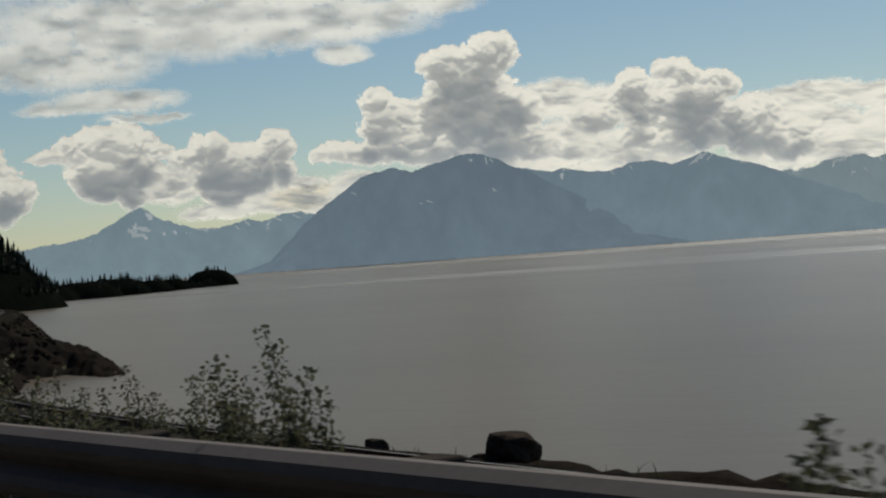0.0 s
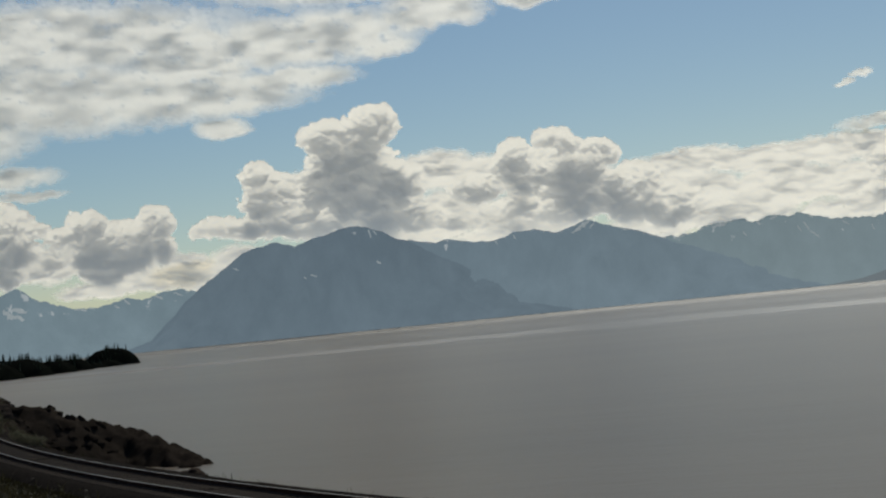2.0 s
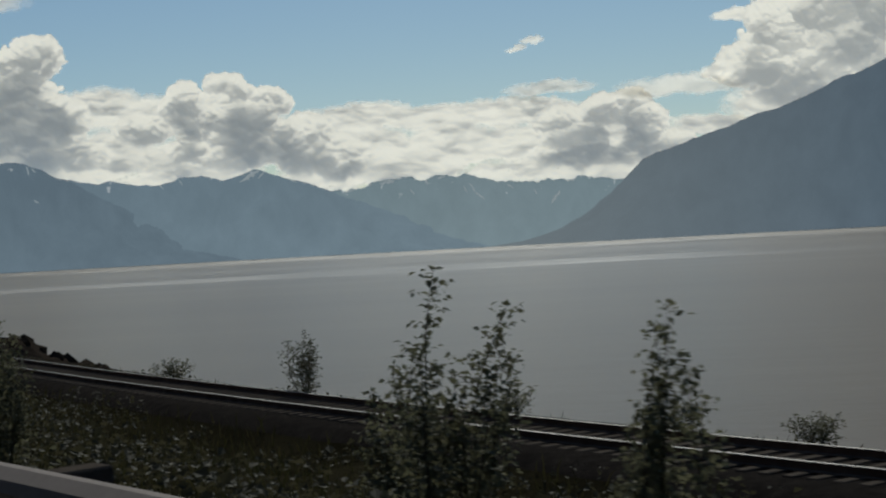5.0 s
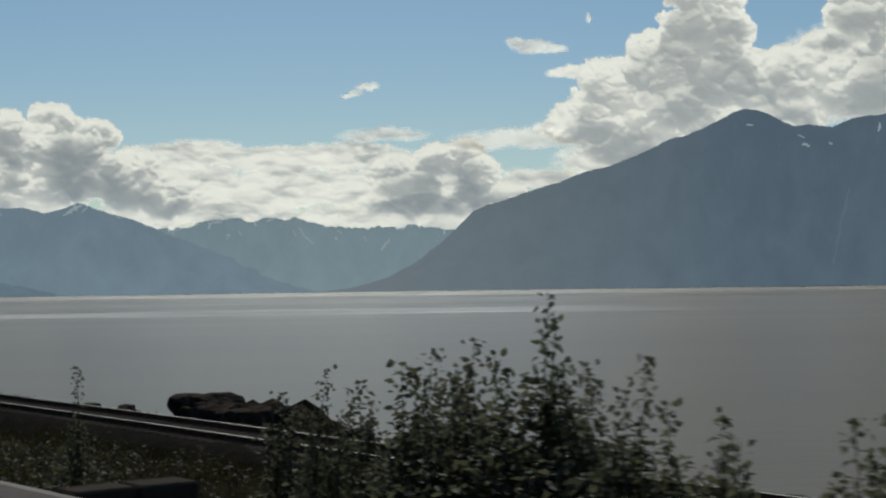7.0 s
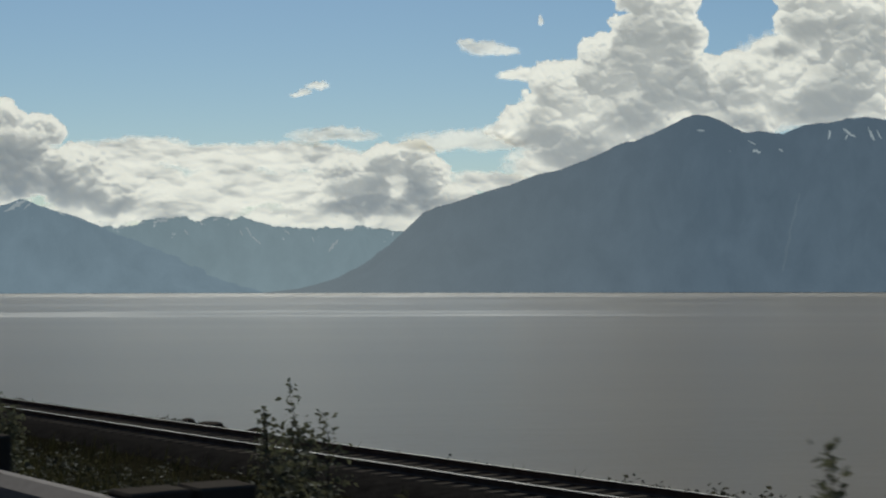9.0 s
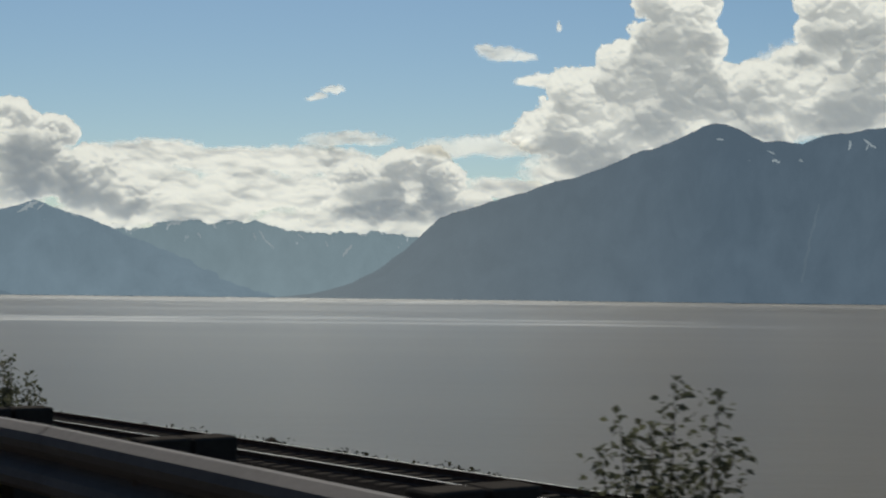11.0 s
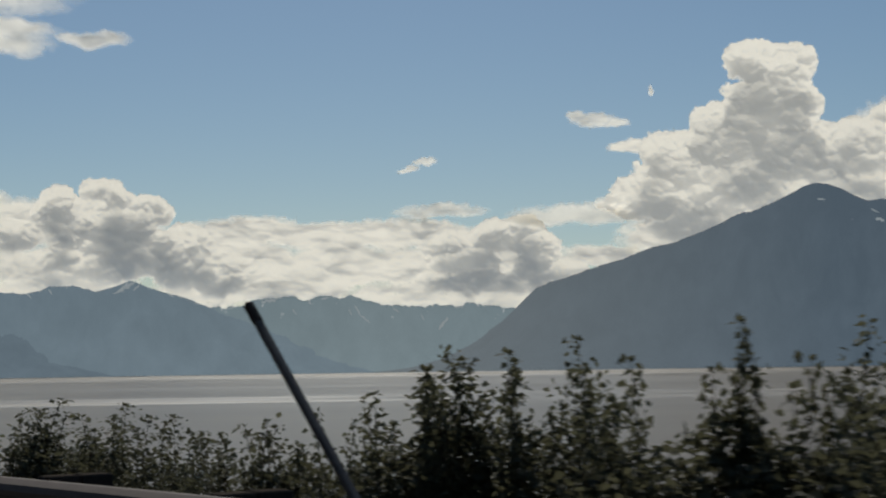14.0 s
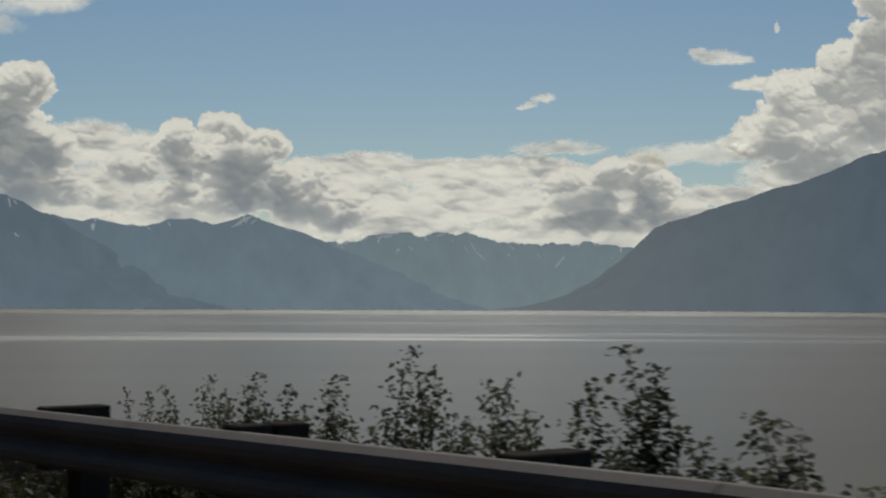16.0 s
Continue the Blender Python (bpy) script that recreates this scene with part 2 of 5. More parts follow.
# ---------------------------------------------------------------- building helpers
def mesh_of(name, verts, faces, material=None, smooth=False):
    me = bpy.data.meshes.new(name)
    if isinstance(faces, np.ndarray):
        verts, (n, k) = np.asarray(verts, np.float32), faces.shape
        me.vertices.add(len(verts))
        me.vertices.foreach_set("co", verts.ravel())
        me.loops.add(n * k)
        me.loops.foreach_set("vertex_index", faces.astype(np.int32).ravel())
        me.polygons.add(n)
        me.polygons.foreach_set("loop_start", np.arange(0, n * k, k, dtype=np.int32))
        me.update(calc_edges=True)
    else:
        me.from_pydata([tuple(v) for v in verts], [], [tuple(f) for f in faces])
        me.update()
    if material:
        me.materials.append(material)
    me.polygons.foreach_set("use_smooth", [smooth] * len(me.polygons))
    return me


def part(name, data, parent=None, label="", material=None):
    """Links a mesh (or a bmesh) as one object, under a thing or a part if one is given."""
    if isinstance(data, bmesh.types.BMesh):
        me = bpy.data.meshes.new(name)
        data.to_mesh(me)
        data.free()
        data = me
        if material:
            data.materials.append(material)
    ob = new(name, data)
    ob.parent = parent
    if label:
        tagged(ob, label)
    return ob


def empty(name, place=(0, 0, 0), turn=0.0):
    ob = new(name)
    ob.empty_display_size = 0.2
    ob.matrix_world = pose(*place, 0, 0, turn)
    return ob


def hash2(ix, iy, seed):
    h = np.sin(ix * 127.1 + iy * 311.7 + seed * 74.7) * 43758.5453
    return h - np.floor(h)


def value_noise(x, y, seed=0):
    ix, iy = np.floor(x), np.floor(y)
    fx, fy = x - ix, y - iy
    fx, fy = fx * fx * (3 - 2 * fx), fy * fy * (3 - 2 * fy)
    a, b = hash2(ix, iy, seed), hash2(ix + 1, iy, seed)
    c, d = hash2(ix, iy + 1, seed), hash2(ix + 1, iy + 1, seed)
    return (a * (1 - fx) + b * fx) * (1 - fy) + (c * (1 - fx) + d * fx) * fy


def fbm(x, y, octaves=5, seed=0, gain=0.5):
    total, amp, norm = 0.0, 1.0, 0.0
    for o in range(octaves):
        total = total + amp * value_noise(x * 2**o, y * 2**o, seed + o)
        norm, amp = norm + amp, amp * gain
    return total / norm


def cells(x, y, seed=0):
    """Distance to the nearest of scattered points: rounded bumps when turned over."""
    ix, iy = np.floor(x), np.floor(y)
    best = np.full_like(x, 9.0)
    for dx in (-1, 0, 1):
        for dy in (-1, 0, 1):
            cx, cy = ix + dx, iy + dy
            px, py = cx + hash2(cx, cy, seed), cy + hash2(cx, cy, seed + 5)
            best = np.minimum(best, (x - px) ** 2 + (y - py) ** 2)
    return np.sqrt(best)


# ---------------------------------------------------------------- the line of the road
# station in seconds of driving (22 m apart), x, y of the lane in which the car drives
ROAD = [(-8, 294.9, -173.9), (-5, 229.8, -159.7), (-2, 167.5, -137.4), (0, 127.95, -118.1), (1, 108.86, -107.18),
        (2, 90.44, -95.16), (3, 72.9, -81.88), (4, 56.37, -67.37), (5, 40.91, -51.72), (6, 26.45, -35.15),
        (7, 12.88, -17.84), (8, 0.0, 0.0), (9, -12.4, 18.17), (10, -24.55, 36.51), (11, -36.69, 54.86),
        (12, -49.04, 73.06), (13, -61.8, 90.99), (14, -75.15, 108.47), (15, -89.26, 125.35), (16, -104.28, 141.42),
        (18, -135.3, 172.6), (21, -181.9, 219.3), (25, -243.9, 281.3), (31, -341.9, 369.3), (40, -491.9, 499.3)]
ROAD_T = np.array([r[0] for r in ROAD], float)
ROAD_XY = np.array([r[1:] for r in ROAD], float)
FINE_T = np.linspace(ROAD_T[0], ROAD_T[-1], 1921)


def spline(ts, ys, at):
    """A smooth curve through the given stations."""
    slope = np.gradient(ys, ts)
    k = np.clip(np.searchsorted(ts, at) - 1, 0, len(ts) - 2)
    w = ts[k + 1] - ts[k]
    u = (at - ts[k]) / w
    return ((2 * u**3 - 3 * u**2 + 1) * ys[k] + (u**3 - 2 * u**2 + u) * w * slope[k]
            + (3 * u**2 - 2 * u**3) * ys[k + 1] + (u**3 - u**2) * w * slope[k + 1])


FINE_X, FINE_Y = spline(ROAD_T, ROAD_XY[:, 0], FINE_T), spline(ROAD_T, ROAD_XY[:, 1], FINE_T)
FINE_H = np.unwrap(np.arctan2(-np.gradient(FINE_X), np.gradient(FINE_Y)))
FINE_H = np.convolve(np.pad(FINE_H, 20, mode="edge"), np.ones(41) / 41, "valid")

GUARD = np.array([(-8, 2.9), (0.2, 2.8), (1, 2.5), (2.5, 2.05), (4.4, 1.9), (7.7, 2.0), (9.2, 2.02), (10.5, 2.5), (11.6, 2.95),
                  (12.3, 3.1), (13.2, 3.75), (14.2, 3.95), (15.3, 4.5), (16.3, 4.15), (18, 4.0), (40, 4.0)])
TRACK = np.array([(-8, 19.5), (3, 19.5), (5, 19.5), (7, 19.6), (9, 19.7), (10, 19.3), (13, 19.2), (16, 19.2), (40, 19.2)])
CLIMB = np.array([(-8, 0.8), (0, 0.8), (1, 0.82), (2, 0.76), (2.5, 0.6), (3, 0.42), (4, 0.17), (5, 0.07), (6, 0.02), (7, 0.0), (8, 0.0), (9, 0.0), (40, 0.0)])


def guard_at(t):
    return spline(GUARD[:, 0], GUARD[:, 1], np.asarray(t, float))


def track_at(t):
    return spline(TRACK[:, 0], TRACK[:, 1], np.asarray(t, float))


def road_z(t):
    """The road's height: it comes down a little to the level stretch."""
    return spline(CLIMB[:, 0], CLIMB[:, 1], np.asarray(t, float))


def beside(t, d):
    """The place d metres to the seaward side of the lane at station t, as x and y, and the heading there."""
    x, y, h = np.interp(t, FINE_T, FINE_X), np.interp(t, FINE_T, FINE_Y), np.interp(t, FINE_T, FINE_H)
    return x + d * np.cos(h), y + d * np.sin(h), h


RAIL_TOP = -2.17
SPUR = [(8.92, 22.6, -2.3), (9.0, 26.0, -3.0), (9.2, 34.0, -5.9), (8.85, 36.5, -7.2), (8.35, 38.6, -8.7)]


def ground_z(t, d):
    """The height of the ground: road, bank, railway bench, sea wall of rock, sea bed."""
    t, d = np.asarray(t, float), np.asarray(d, float)
    g, r = guard_at(t), track_at(t)
    top = road_z(t)
    bank = np.clip((d - g - 1.0) / (r - 4.6 - g - 1.0), 0, 1)
    z = np.where(d < g + 0.45, top - 0.02, top - 0.02 - 0.2 * np.clip((d - g - 0.45) / 0.6, 0, 1))
    z = np.where(bank > 0, top - 0.22 - (2.55 + top) * bank**0.9, z)
    edge = r + 2.0 + 0.9 * np.clip((t - 6.2) / 1.4, 0, 1) + 1.3 * np.clip((2.0 - t) / 0.8, 0, 1)
    z = np.where((d > r - 2.7) & (d < r + 2.7), -2.77 + 0.425 * np.clip((2.7 - np.abs(d - r)) / 0.8, 0, 1), z)
    z = np.where(d > edge, np.minimum(z, -2.6) - 7.6 * np.clip((d - edge - 0.4) / 7.6, 0, 1), z)
    # a spur of rock running down from the bench and out to sea
    spur = np.full_like(z, -99.0)
    for (t0, d0, z0), (t1, d1, z1) in zip(SPUR, SPUR[1:]):
        along, across = (t1 - t0) * 22, d1 - d0
        u = np.clip((((t - t0) * 22) * along + (d - d0) * across) / (along**2 + across**2), 0, 1)
        off = np.hypot((t - t0) * 22 - u * along, d - d0 - u * across)
        spur = np.maximum(spur, z0 + (z1 - z0) * u - 0.75 * np.maximum(off - 1.2, 0))
    z = np.where(d > r + 2.4, np.maximum(z, spur), z)
    z = np.where(d < -13, top - 0.02 + (-13 - d) * 0.7, z)
    return z


# ---------------------------------------------------------------- ground, road, water
def ground():
    ts = np.concatenate([np.linspace(-8, -1, 60), np.linspace(-0.95, 18, 560), np.linspace(18.1, 27, 90)])
    across = np.concatenate([[-320, -160, -80, -45, -28, -18, -13.2, -12.8, -9, -5, -1], np.linspace(0.5, 44, 118), [48, 54, 62]])
    T, D = np.meshgrid(ts, across, indexing="ij")
    Z = ground_z(T, D)
    X, Y, _ = beside(T, D)
    g, r = guard_at(T), track_at(T)
    rough = np.clip((D - g - 0.6) / 1.5, 0, 1) * np.where(np.abs(D - r) < 3.0, 0.15, 1.0) + np.clip((-D - 14) / 10, 0, 3)
    Z = Z + rough * (0.5 * (fbm(X * 0.35, Y * 0.35, 4, 3) - 0.5) + 0.16 * (fbm(X * 1.7, Y * 1.7, 3, 8) - 0.5))
    sea_wall = np.clip((D - r - 2.6) / 2.5, 0, 1)
    Z = Z + sea_wall * 1.1 * (0.75 - cells(X * 0.7, Y * 0.7, 4)) * np.clip((62 - D) / 20, 0, 1)
    n, k = T.shape
    verts = np.stack([X, Y, Z], -1).reshape(-1, 3)
    idx = np.arange(n * k).reshape(n, k)
    faces = np.stack([idx[:-1, :-1], idx[:-1, 1:], idx[1:, 1:], idx[1:, :-1]], -1).reshape(-1, 4)
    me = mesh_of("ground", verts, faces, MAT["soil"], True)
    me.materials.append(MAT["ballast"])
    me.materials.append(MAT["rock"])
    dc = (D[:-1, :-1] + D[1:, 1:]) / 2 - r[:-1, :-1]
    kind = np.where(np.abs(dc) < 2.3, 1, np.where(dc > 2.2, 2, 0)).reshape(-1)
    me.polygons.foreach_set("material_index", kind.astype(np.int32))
    ob = new("ground", me)
    tagged(ob, "grassy gravel bank falling from the road to a railway bench and rocky shore", "ground", kind="structure")


def strip(name, ts, d0, d1, z, material):
    verts, faces = [], []
    for t in ts:
        lo, hi = d0(t), d1(t)
        for d in np.linspace(lo, hi, 5):
            x, y, _ = beside(t, d)
            verts.append((x, y, z + float(road_z(t))))
    for i in range(len(ts) - 1):
        for j in range(4):
            a = i * 5 + j
            faces.append((a, a + 1, a + 6, a + 5))
    return mesh_of(name, verts, faces, material, True)


def road():
    ts = np.linspace(-8, 27, 420)
    ob = new("road", strip("road", ts, lambda t: -9.0, lambda t: float(guard_at(t)) - 0.25, 0.004, MAT["asphalt"]))
    tagged(ob, "dark worn asphalt highway beside the guardrail", "road", kind="structure")
    line = part("edge_line", strip("edge_line", ts, lambda t: 0.98, lambda t: 1.1, 0.01, MAT["paint"]), ob, "faded white painted edge line")
    line = part("centre_line", strip("centre_line", ts, lambda t: -2.6, lambda t: -2.48, 0.01, MAT["paint"]), ob, "faded painted centre line")


def water():
    verts, faces = [], []
    n, rings = 72, [0, 40, 90, 200, 500, 1200, 2500, 4960]
    cx, cy = 0.0, 0.0
    rows = []
    for r in rings:
        rows.append([(cx + r * math.cos(2 * math.pi * i / n), cy + r * math.sin(2 * math.pi * i / n), WATER_Z) for i in range(n)])
    verts = [v for row in rows for v in row]
    for j in range(len(rings) - 1):
        for i in range(n):
            a, b = j * n + i, j * n + (i + 1) % n
            faces.append((a, b, b + n, a + n))
    ob = new("water", mesh_of("water", verts, faces, MAT["water"], True))
    tagged(ob, "wide grey-brown silty inlet with small wind ripples", "water", kind="structure")


ground()
road()
water()


# ---------------------------------------------------------------- mountains across the inlet
def sky_place(az, el, radius):
    a, e = np.radians(az), np.radians(el)
    return np.stack([-np.sin(a) * np.cos(e) * radius, np.cos(a) * np.cos(e) * radius, np.sin(e) * radius], -1)


def mountain_range(name, crest, front, back, material, label, seed, spur=0.10, jag=0.05, snow=(), slides=()):
    """A range whose crest runs through (bearing, height angle) pairs, with spurs and gullies down to the shore.
    Snowfields and slide paths on it run from one (bearing, height angle) to another, with a width in degrees."""
    az = np.array([c[0] for c in crest], float)
    el = np.array([c[1] for c in crest], float)
    order = np.argsort(az)
    az, el = az[order], el[order]
    base = -0.125 * 4500 / front

    def crest_at(A):
        top = np.interp(A, az, el)
        return top + jag * 2 * (fbm(A * 2.6, A * 0 + seed, 6, seed, 0.62) - 0.5) * np.clip(top, 0, 1)

    def radius_at(A, V):
        ridges = 1 - np.abs(2 * fbm(A * 0.8 + V * 0.9, V * 1.2 + seed, 4, seed + 3) - 1) * 1.6
        gully = fbm(A * 3.2 + V * 1.3, V * 2.0, 4, seed + 9) - 0.5
        bulge = np.sin(np.pi * np.clip(V, 0, 1))
        return front + (back - front) * (V + spur * 2.2 * bulge * (ridges - 0.5) + spur * 1.4 * bulge * gully)

    a = np.arange(az[0], az[-1] + 0.01, 0.05)
    v = np.concatenate([np.linspace(0, 1, 40), [1.12, 1.3]])
    A, V = np.meshgrid(a, v, indexing="ij")
    rise = np.where(V <= 1, V ** 0.92, 1 - (V - 1) * 1.2)
    P = sky_place(A, base + (crest_at(A) - base) * rise, radius_at(A, V)).reshape(-1, 3)
    n, k = A.shape
    idx = np.arange(n * k).reshape(n, k)
    faces = np.stack([idx[:-1, :-1], idx[:-1, 1:], idx[1:, 1:], idx[1:, :-1]], -1).reshape(-1, 4)
    ob = new(name, mesh_of(name, P, faces, material, True))
    tagged(ob, label, "mountain", kind="structure")
    rng = np.random.default_rng(seed)
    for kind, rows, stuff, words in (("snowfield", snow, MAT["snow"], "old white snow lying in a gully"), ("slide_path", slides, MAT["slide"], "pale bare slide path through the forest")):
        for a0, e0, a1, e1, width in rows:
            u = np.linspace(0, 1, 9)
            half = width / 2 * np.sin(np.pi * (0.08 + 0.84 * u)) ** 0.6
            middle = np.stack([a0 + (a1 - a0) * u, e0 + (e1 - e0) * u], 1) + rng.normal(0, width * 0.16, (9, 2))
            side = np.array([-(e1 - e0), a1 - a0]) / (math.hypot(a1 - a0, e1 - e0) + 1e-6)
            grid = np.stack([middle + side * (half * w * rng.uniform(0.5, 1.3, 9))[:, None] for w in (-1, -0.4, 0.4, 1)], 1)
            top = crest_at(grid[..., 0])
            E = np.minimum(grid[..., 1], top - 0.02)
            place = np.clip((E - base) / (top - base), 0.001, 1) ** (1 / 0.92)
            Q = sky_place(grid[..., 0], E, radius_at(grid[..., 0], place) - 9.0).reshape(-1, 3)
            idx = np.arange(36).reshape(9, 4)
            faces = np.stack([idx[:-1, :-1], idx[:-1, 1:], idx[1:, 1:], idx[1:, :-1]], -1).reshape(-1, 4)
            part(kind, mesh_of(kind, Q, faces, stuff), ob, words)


# each range's blue haze is an emission colour put on its slopes
BROAD_HAZE = (0.188, 0.252, 0.318)
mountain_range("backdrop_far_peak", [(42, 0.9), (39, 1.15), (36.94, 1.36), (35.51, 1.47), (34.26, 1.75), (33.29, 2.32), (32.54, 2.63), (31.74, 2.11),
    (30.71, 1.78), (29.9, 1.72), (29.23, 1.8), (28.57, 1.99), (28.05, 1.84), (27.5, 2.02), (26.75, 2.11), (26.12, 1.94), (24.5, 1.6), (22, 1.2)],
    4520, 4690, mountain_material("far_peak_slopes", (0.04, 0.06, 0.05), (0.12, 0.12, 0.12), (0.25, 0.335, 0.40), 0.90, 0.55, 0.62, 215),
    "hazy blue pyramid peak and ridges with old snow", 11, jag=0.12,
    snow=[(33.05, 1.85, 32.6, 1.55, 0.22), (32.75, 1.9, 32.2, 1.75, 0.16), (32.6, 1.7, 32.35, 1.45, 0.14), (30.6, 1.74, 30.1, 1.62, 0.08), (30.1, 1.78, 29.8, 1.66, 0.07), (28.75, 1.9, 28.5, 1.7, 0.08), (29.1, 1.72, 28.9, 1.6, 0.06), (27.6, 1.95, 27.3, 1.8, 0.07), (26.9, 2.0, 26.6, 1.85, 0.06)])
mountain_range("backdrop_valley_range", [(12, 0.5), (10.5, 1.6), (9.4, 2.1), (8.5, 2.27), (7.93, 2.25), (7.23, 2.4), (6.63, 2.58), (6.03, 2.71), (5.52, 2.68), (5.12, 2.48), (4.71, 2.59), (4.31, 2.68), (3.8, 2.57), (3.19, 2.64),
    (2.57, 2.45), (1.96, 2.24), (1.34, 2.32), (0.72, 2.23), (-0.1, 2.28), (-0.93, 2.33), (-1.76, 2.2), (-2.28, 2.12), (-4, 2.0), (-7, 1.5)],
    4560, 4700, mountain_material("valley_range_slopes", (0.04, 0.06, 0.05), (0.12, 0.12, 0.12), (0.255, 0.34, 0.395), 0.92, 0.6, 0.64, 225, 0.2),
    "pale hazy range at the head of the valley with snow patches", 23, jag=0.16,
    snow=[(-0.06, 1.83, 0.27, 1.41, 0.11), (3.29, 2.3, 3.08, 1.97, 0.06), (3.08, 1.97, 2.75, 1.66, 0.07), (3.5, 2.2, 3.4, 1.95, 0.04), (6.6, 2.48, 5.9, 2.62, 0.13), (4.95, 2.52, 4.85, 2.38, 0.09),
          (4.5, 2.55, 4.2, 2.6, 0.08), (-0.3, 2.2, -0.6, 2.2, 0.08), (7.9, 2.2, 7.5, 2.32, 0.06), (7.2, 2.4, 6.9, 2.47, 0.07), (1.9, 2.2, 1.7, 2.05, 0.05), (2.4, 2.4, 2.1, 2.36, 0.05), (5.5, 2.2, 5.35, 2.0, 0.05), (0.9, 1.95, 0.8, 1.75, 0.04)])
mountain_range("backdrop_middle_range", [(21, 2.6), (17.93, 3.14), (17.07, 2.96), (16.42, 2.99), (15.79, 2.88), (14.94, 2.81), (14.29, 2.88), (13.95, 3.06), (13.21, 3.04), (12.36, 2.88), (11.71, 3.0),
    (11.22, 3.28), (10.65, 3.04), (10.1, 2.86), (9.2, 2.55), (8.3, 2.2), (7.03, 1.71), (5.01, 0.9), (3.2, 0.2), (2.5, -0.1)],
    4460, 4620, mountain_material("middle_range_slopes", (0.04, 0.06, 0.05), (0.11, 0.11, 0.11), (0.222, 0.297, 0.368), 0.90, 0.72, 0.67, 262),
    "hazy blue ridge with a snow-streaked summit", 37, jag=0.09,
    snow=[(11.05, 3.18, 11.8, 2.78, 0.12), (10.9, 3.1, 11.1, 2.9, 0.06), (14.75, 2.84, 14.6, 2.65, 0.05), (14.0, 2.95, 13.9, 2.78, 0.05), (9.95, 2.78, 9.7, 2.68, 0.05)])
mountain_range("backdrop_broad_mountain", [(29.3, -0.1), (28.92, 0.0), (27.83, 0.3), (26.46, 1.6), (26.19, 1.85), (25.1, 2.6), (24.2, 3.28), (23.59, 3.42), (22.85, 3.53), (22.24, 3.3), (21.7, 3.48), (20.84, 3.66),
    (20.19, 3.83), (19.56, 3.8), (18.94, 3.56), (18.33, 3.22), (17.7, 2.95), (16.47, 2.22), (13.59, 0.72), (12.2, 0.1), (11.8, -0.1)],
    4360, 4560, mountain_material("broad_mountain_slopes", (0.035, 0.055, 0.045), (0.10, 0.10, 0.10), BROAD_HAZE, 0.86, 0.83, 0.67, 305),
    "broad dark blue mountain rising steeply from the inlet", 51, jag=0.08,
    snow=[(19.42, 3.68, 19.34, 3.36, 0.07), (19.25, 3.6, 19.1, 3.45, 0.05), (19.2, 2.45, 19.05, 2.35, 0.07), (21.75, 2.18, 21.5, 2.1, 0.05), (22.0, 2.14, 21.9, 2.05, 0.04), (24.6, 2.7, 24.4, 2.6, 0.04)])
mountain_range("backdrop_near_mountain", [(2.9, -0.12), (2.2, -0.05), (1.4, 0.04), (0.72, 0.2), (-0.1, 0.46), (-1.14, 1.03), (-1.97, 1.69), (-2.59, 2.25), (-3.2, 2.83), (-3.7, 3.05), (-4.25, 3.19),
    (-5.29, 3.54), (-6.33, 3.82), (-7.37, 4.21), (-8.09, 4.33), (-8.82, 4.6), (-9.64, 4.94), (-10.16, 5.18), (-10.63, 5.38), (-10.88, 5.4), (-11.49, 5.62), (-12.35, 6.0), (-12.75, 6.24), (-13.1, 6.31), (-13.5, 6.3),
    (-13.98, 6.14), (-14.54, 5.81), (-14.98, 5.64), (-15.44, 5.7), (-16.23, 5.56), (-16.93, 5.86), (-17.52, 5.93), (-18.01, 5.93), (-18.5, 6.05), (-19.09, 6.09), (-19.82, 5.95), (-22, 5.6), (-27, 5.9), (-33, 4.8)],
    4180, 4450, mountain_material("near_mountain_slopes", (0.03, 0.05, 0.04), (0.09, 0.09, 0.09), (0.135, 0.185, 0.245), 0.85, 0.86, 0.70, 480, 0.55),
    "steep forested mountain with a bare ridge, snow patches and gullies", 67, jag=0.05,
    snow=[(-15.15, 4.98, -15.45, 4.93, 0.13), (-13.2, 5.76, -13.45, 5.73, 0.06), (-16.1, 5.02, -16.25, 4.93, 0.06), (-17.9, 5.65, -17.82, 5.33, 0.09), (-18.35, 5.7, -18.75, 5.38, 0.09), (-18.5, 5.5, -18.4, 5.3, 0.05),
          (-19.2, 5.7, -19.4, 5.25, 0.08), (-19.5, 5.6, -19.65, 5.3, 0.05), (-15.0, 5.35, -15.3, 5.2, 0.04)],
    slides=[(-16.8, 3.4, -16.5, 2.2, 0.09), (-16.5, 2.25, -16.2, 0.6, 0.13)])


# ---------------------------------------------------------------- clouds over the mountains
def smooth_step(x):
    x = np.clip(x, 0, 1)
    return x * x * (3 - 2 * x)


def domes(x, y, seed):
    """Packed rounded bumps, about one unit apart, from 0 in the creases to 1 on top."""
    return np.sqrt(np.clip(1 - (cells(x, y, seed) / 0.85) ** 2, 0, 1))


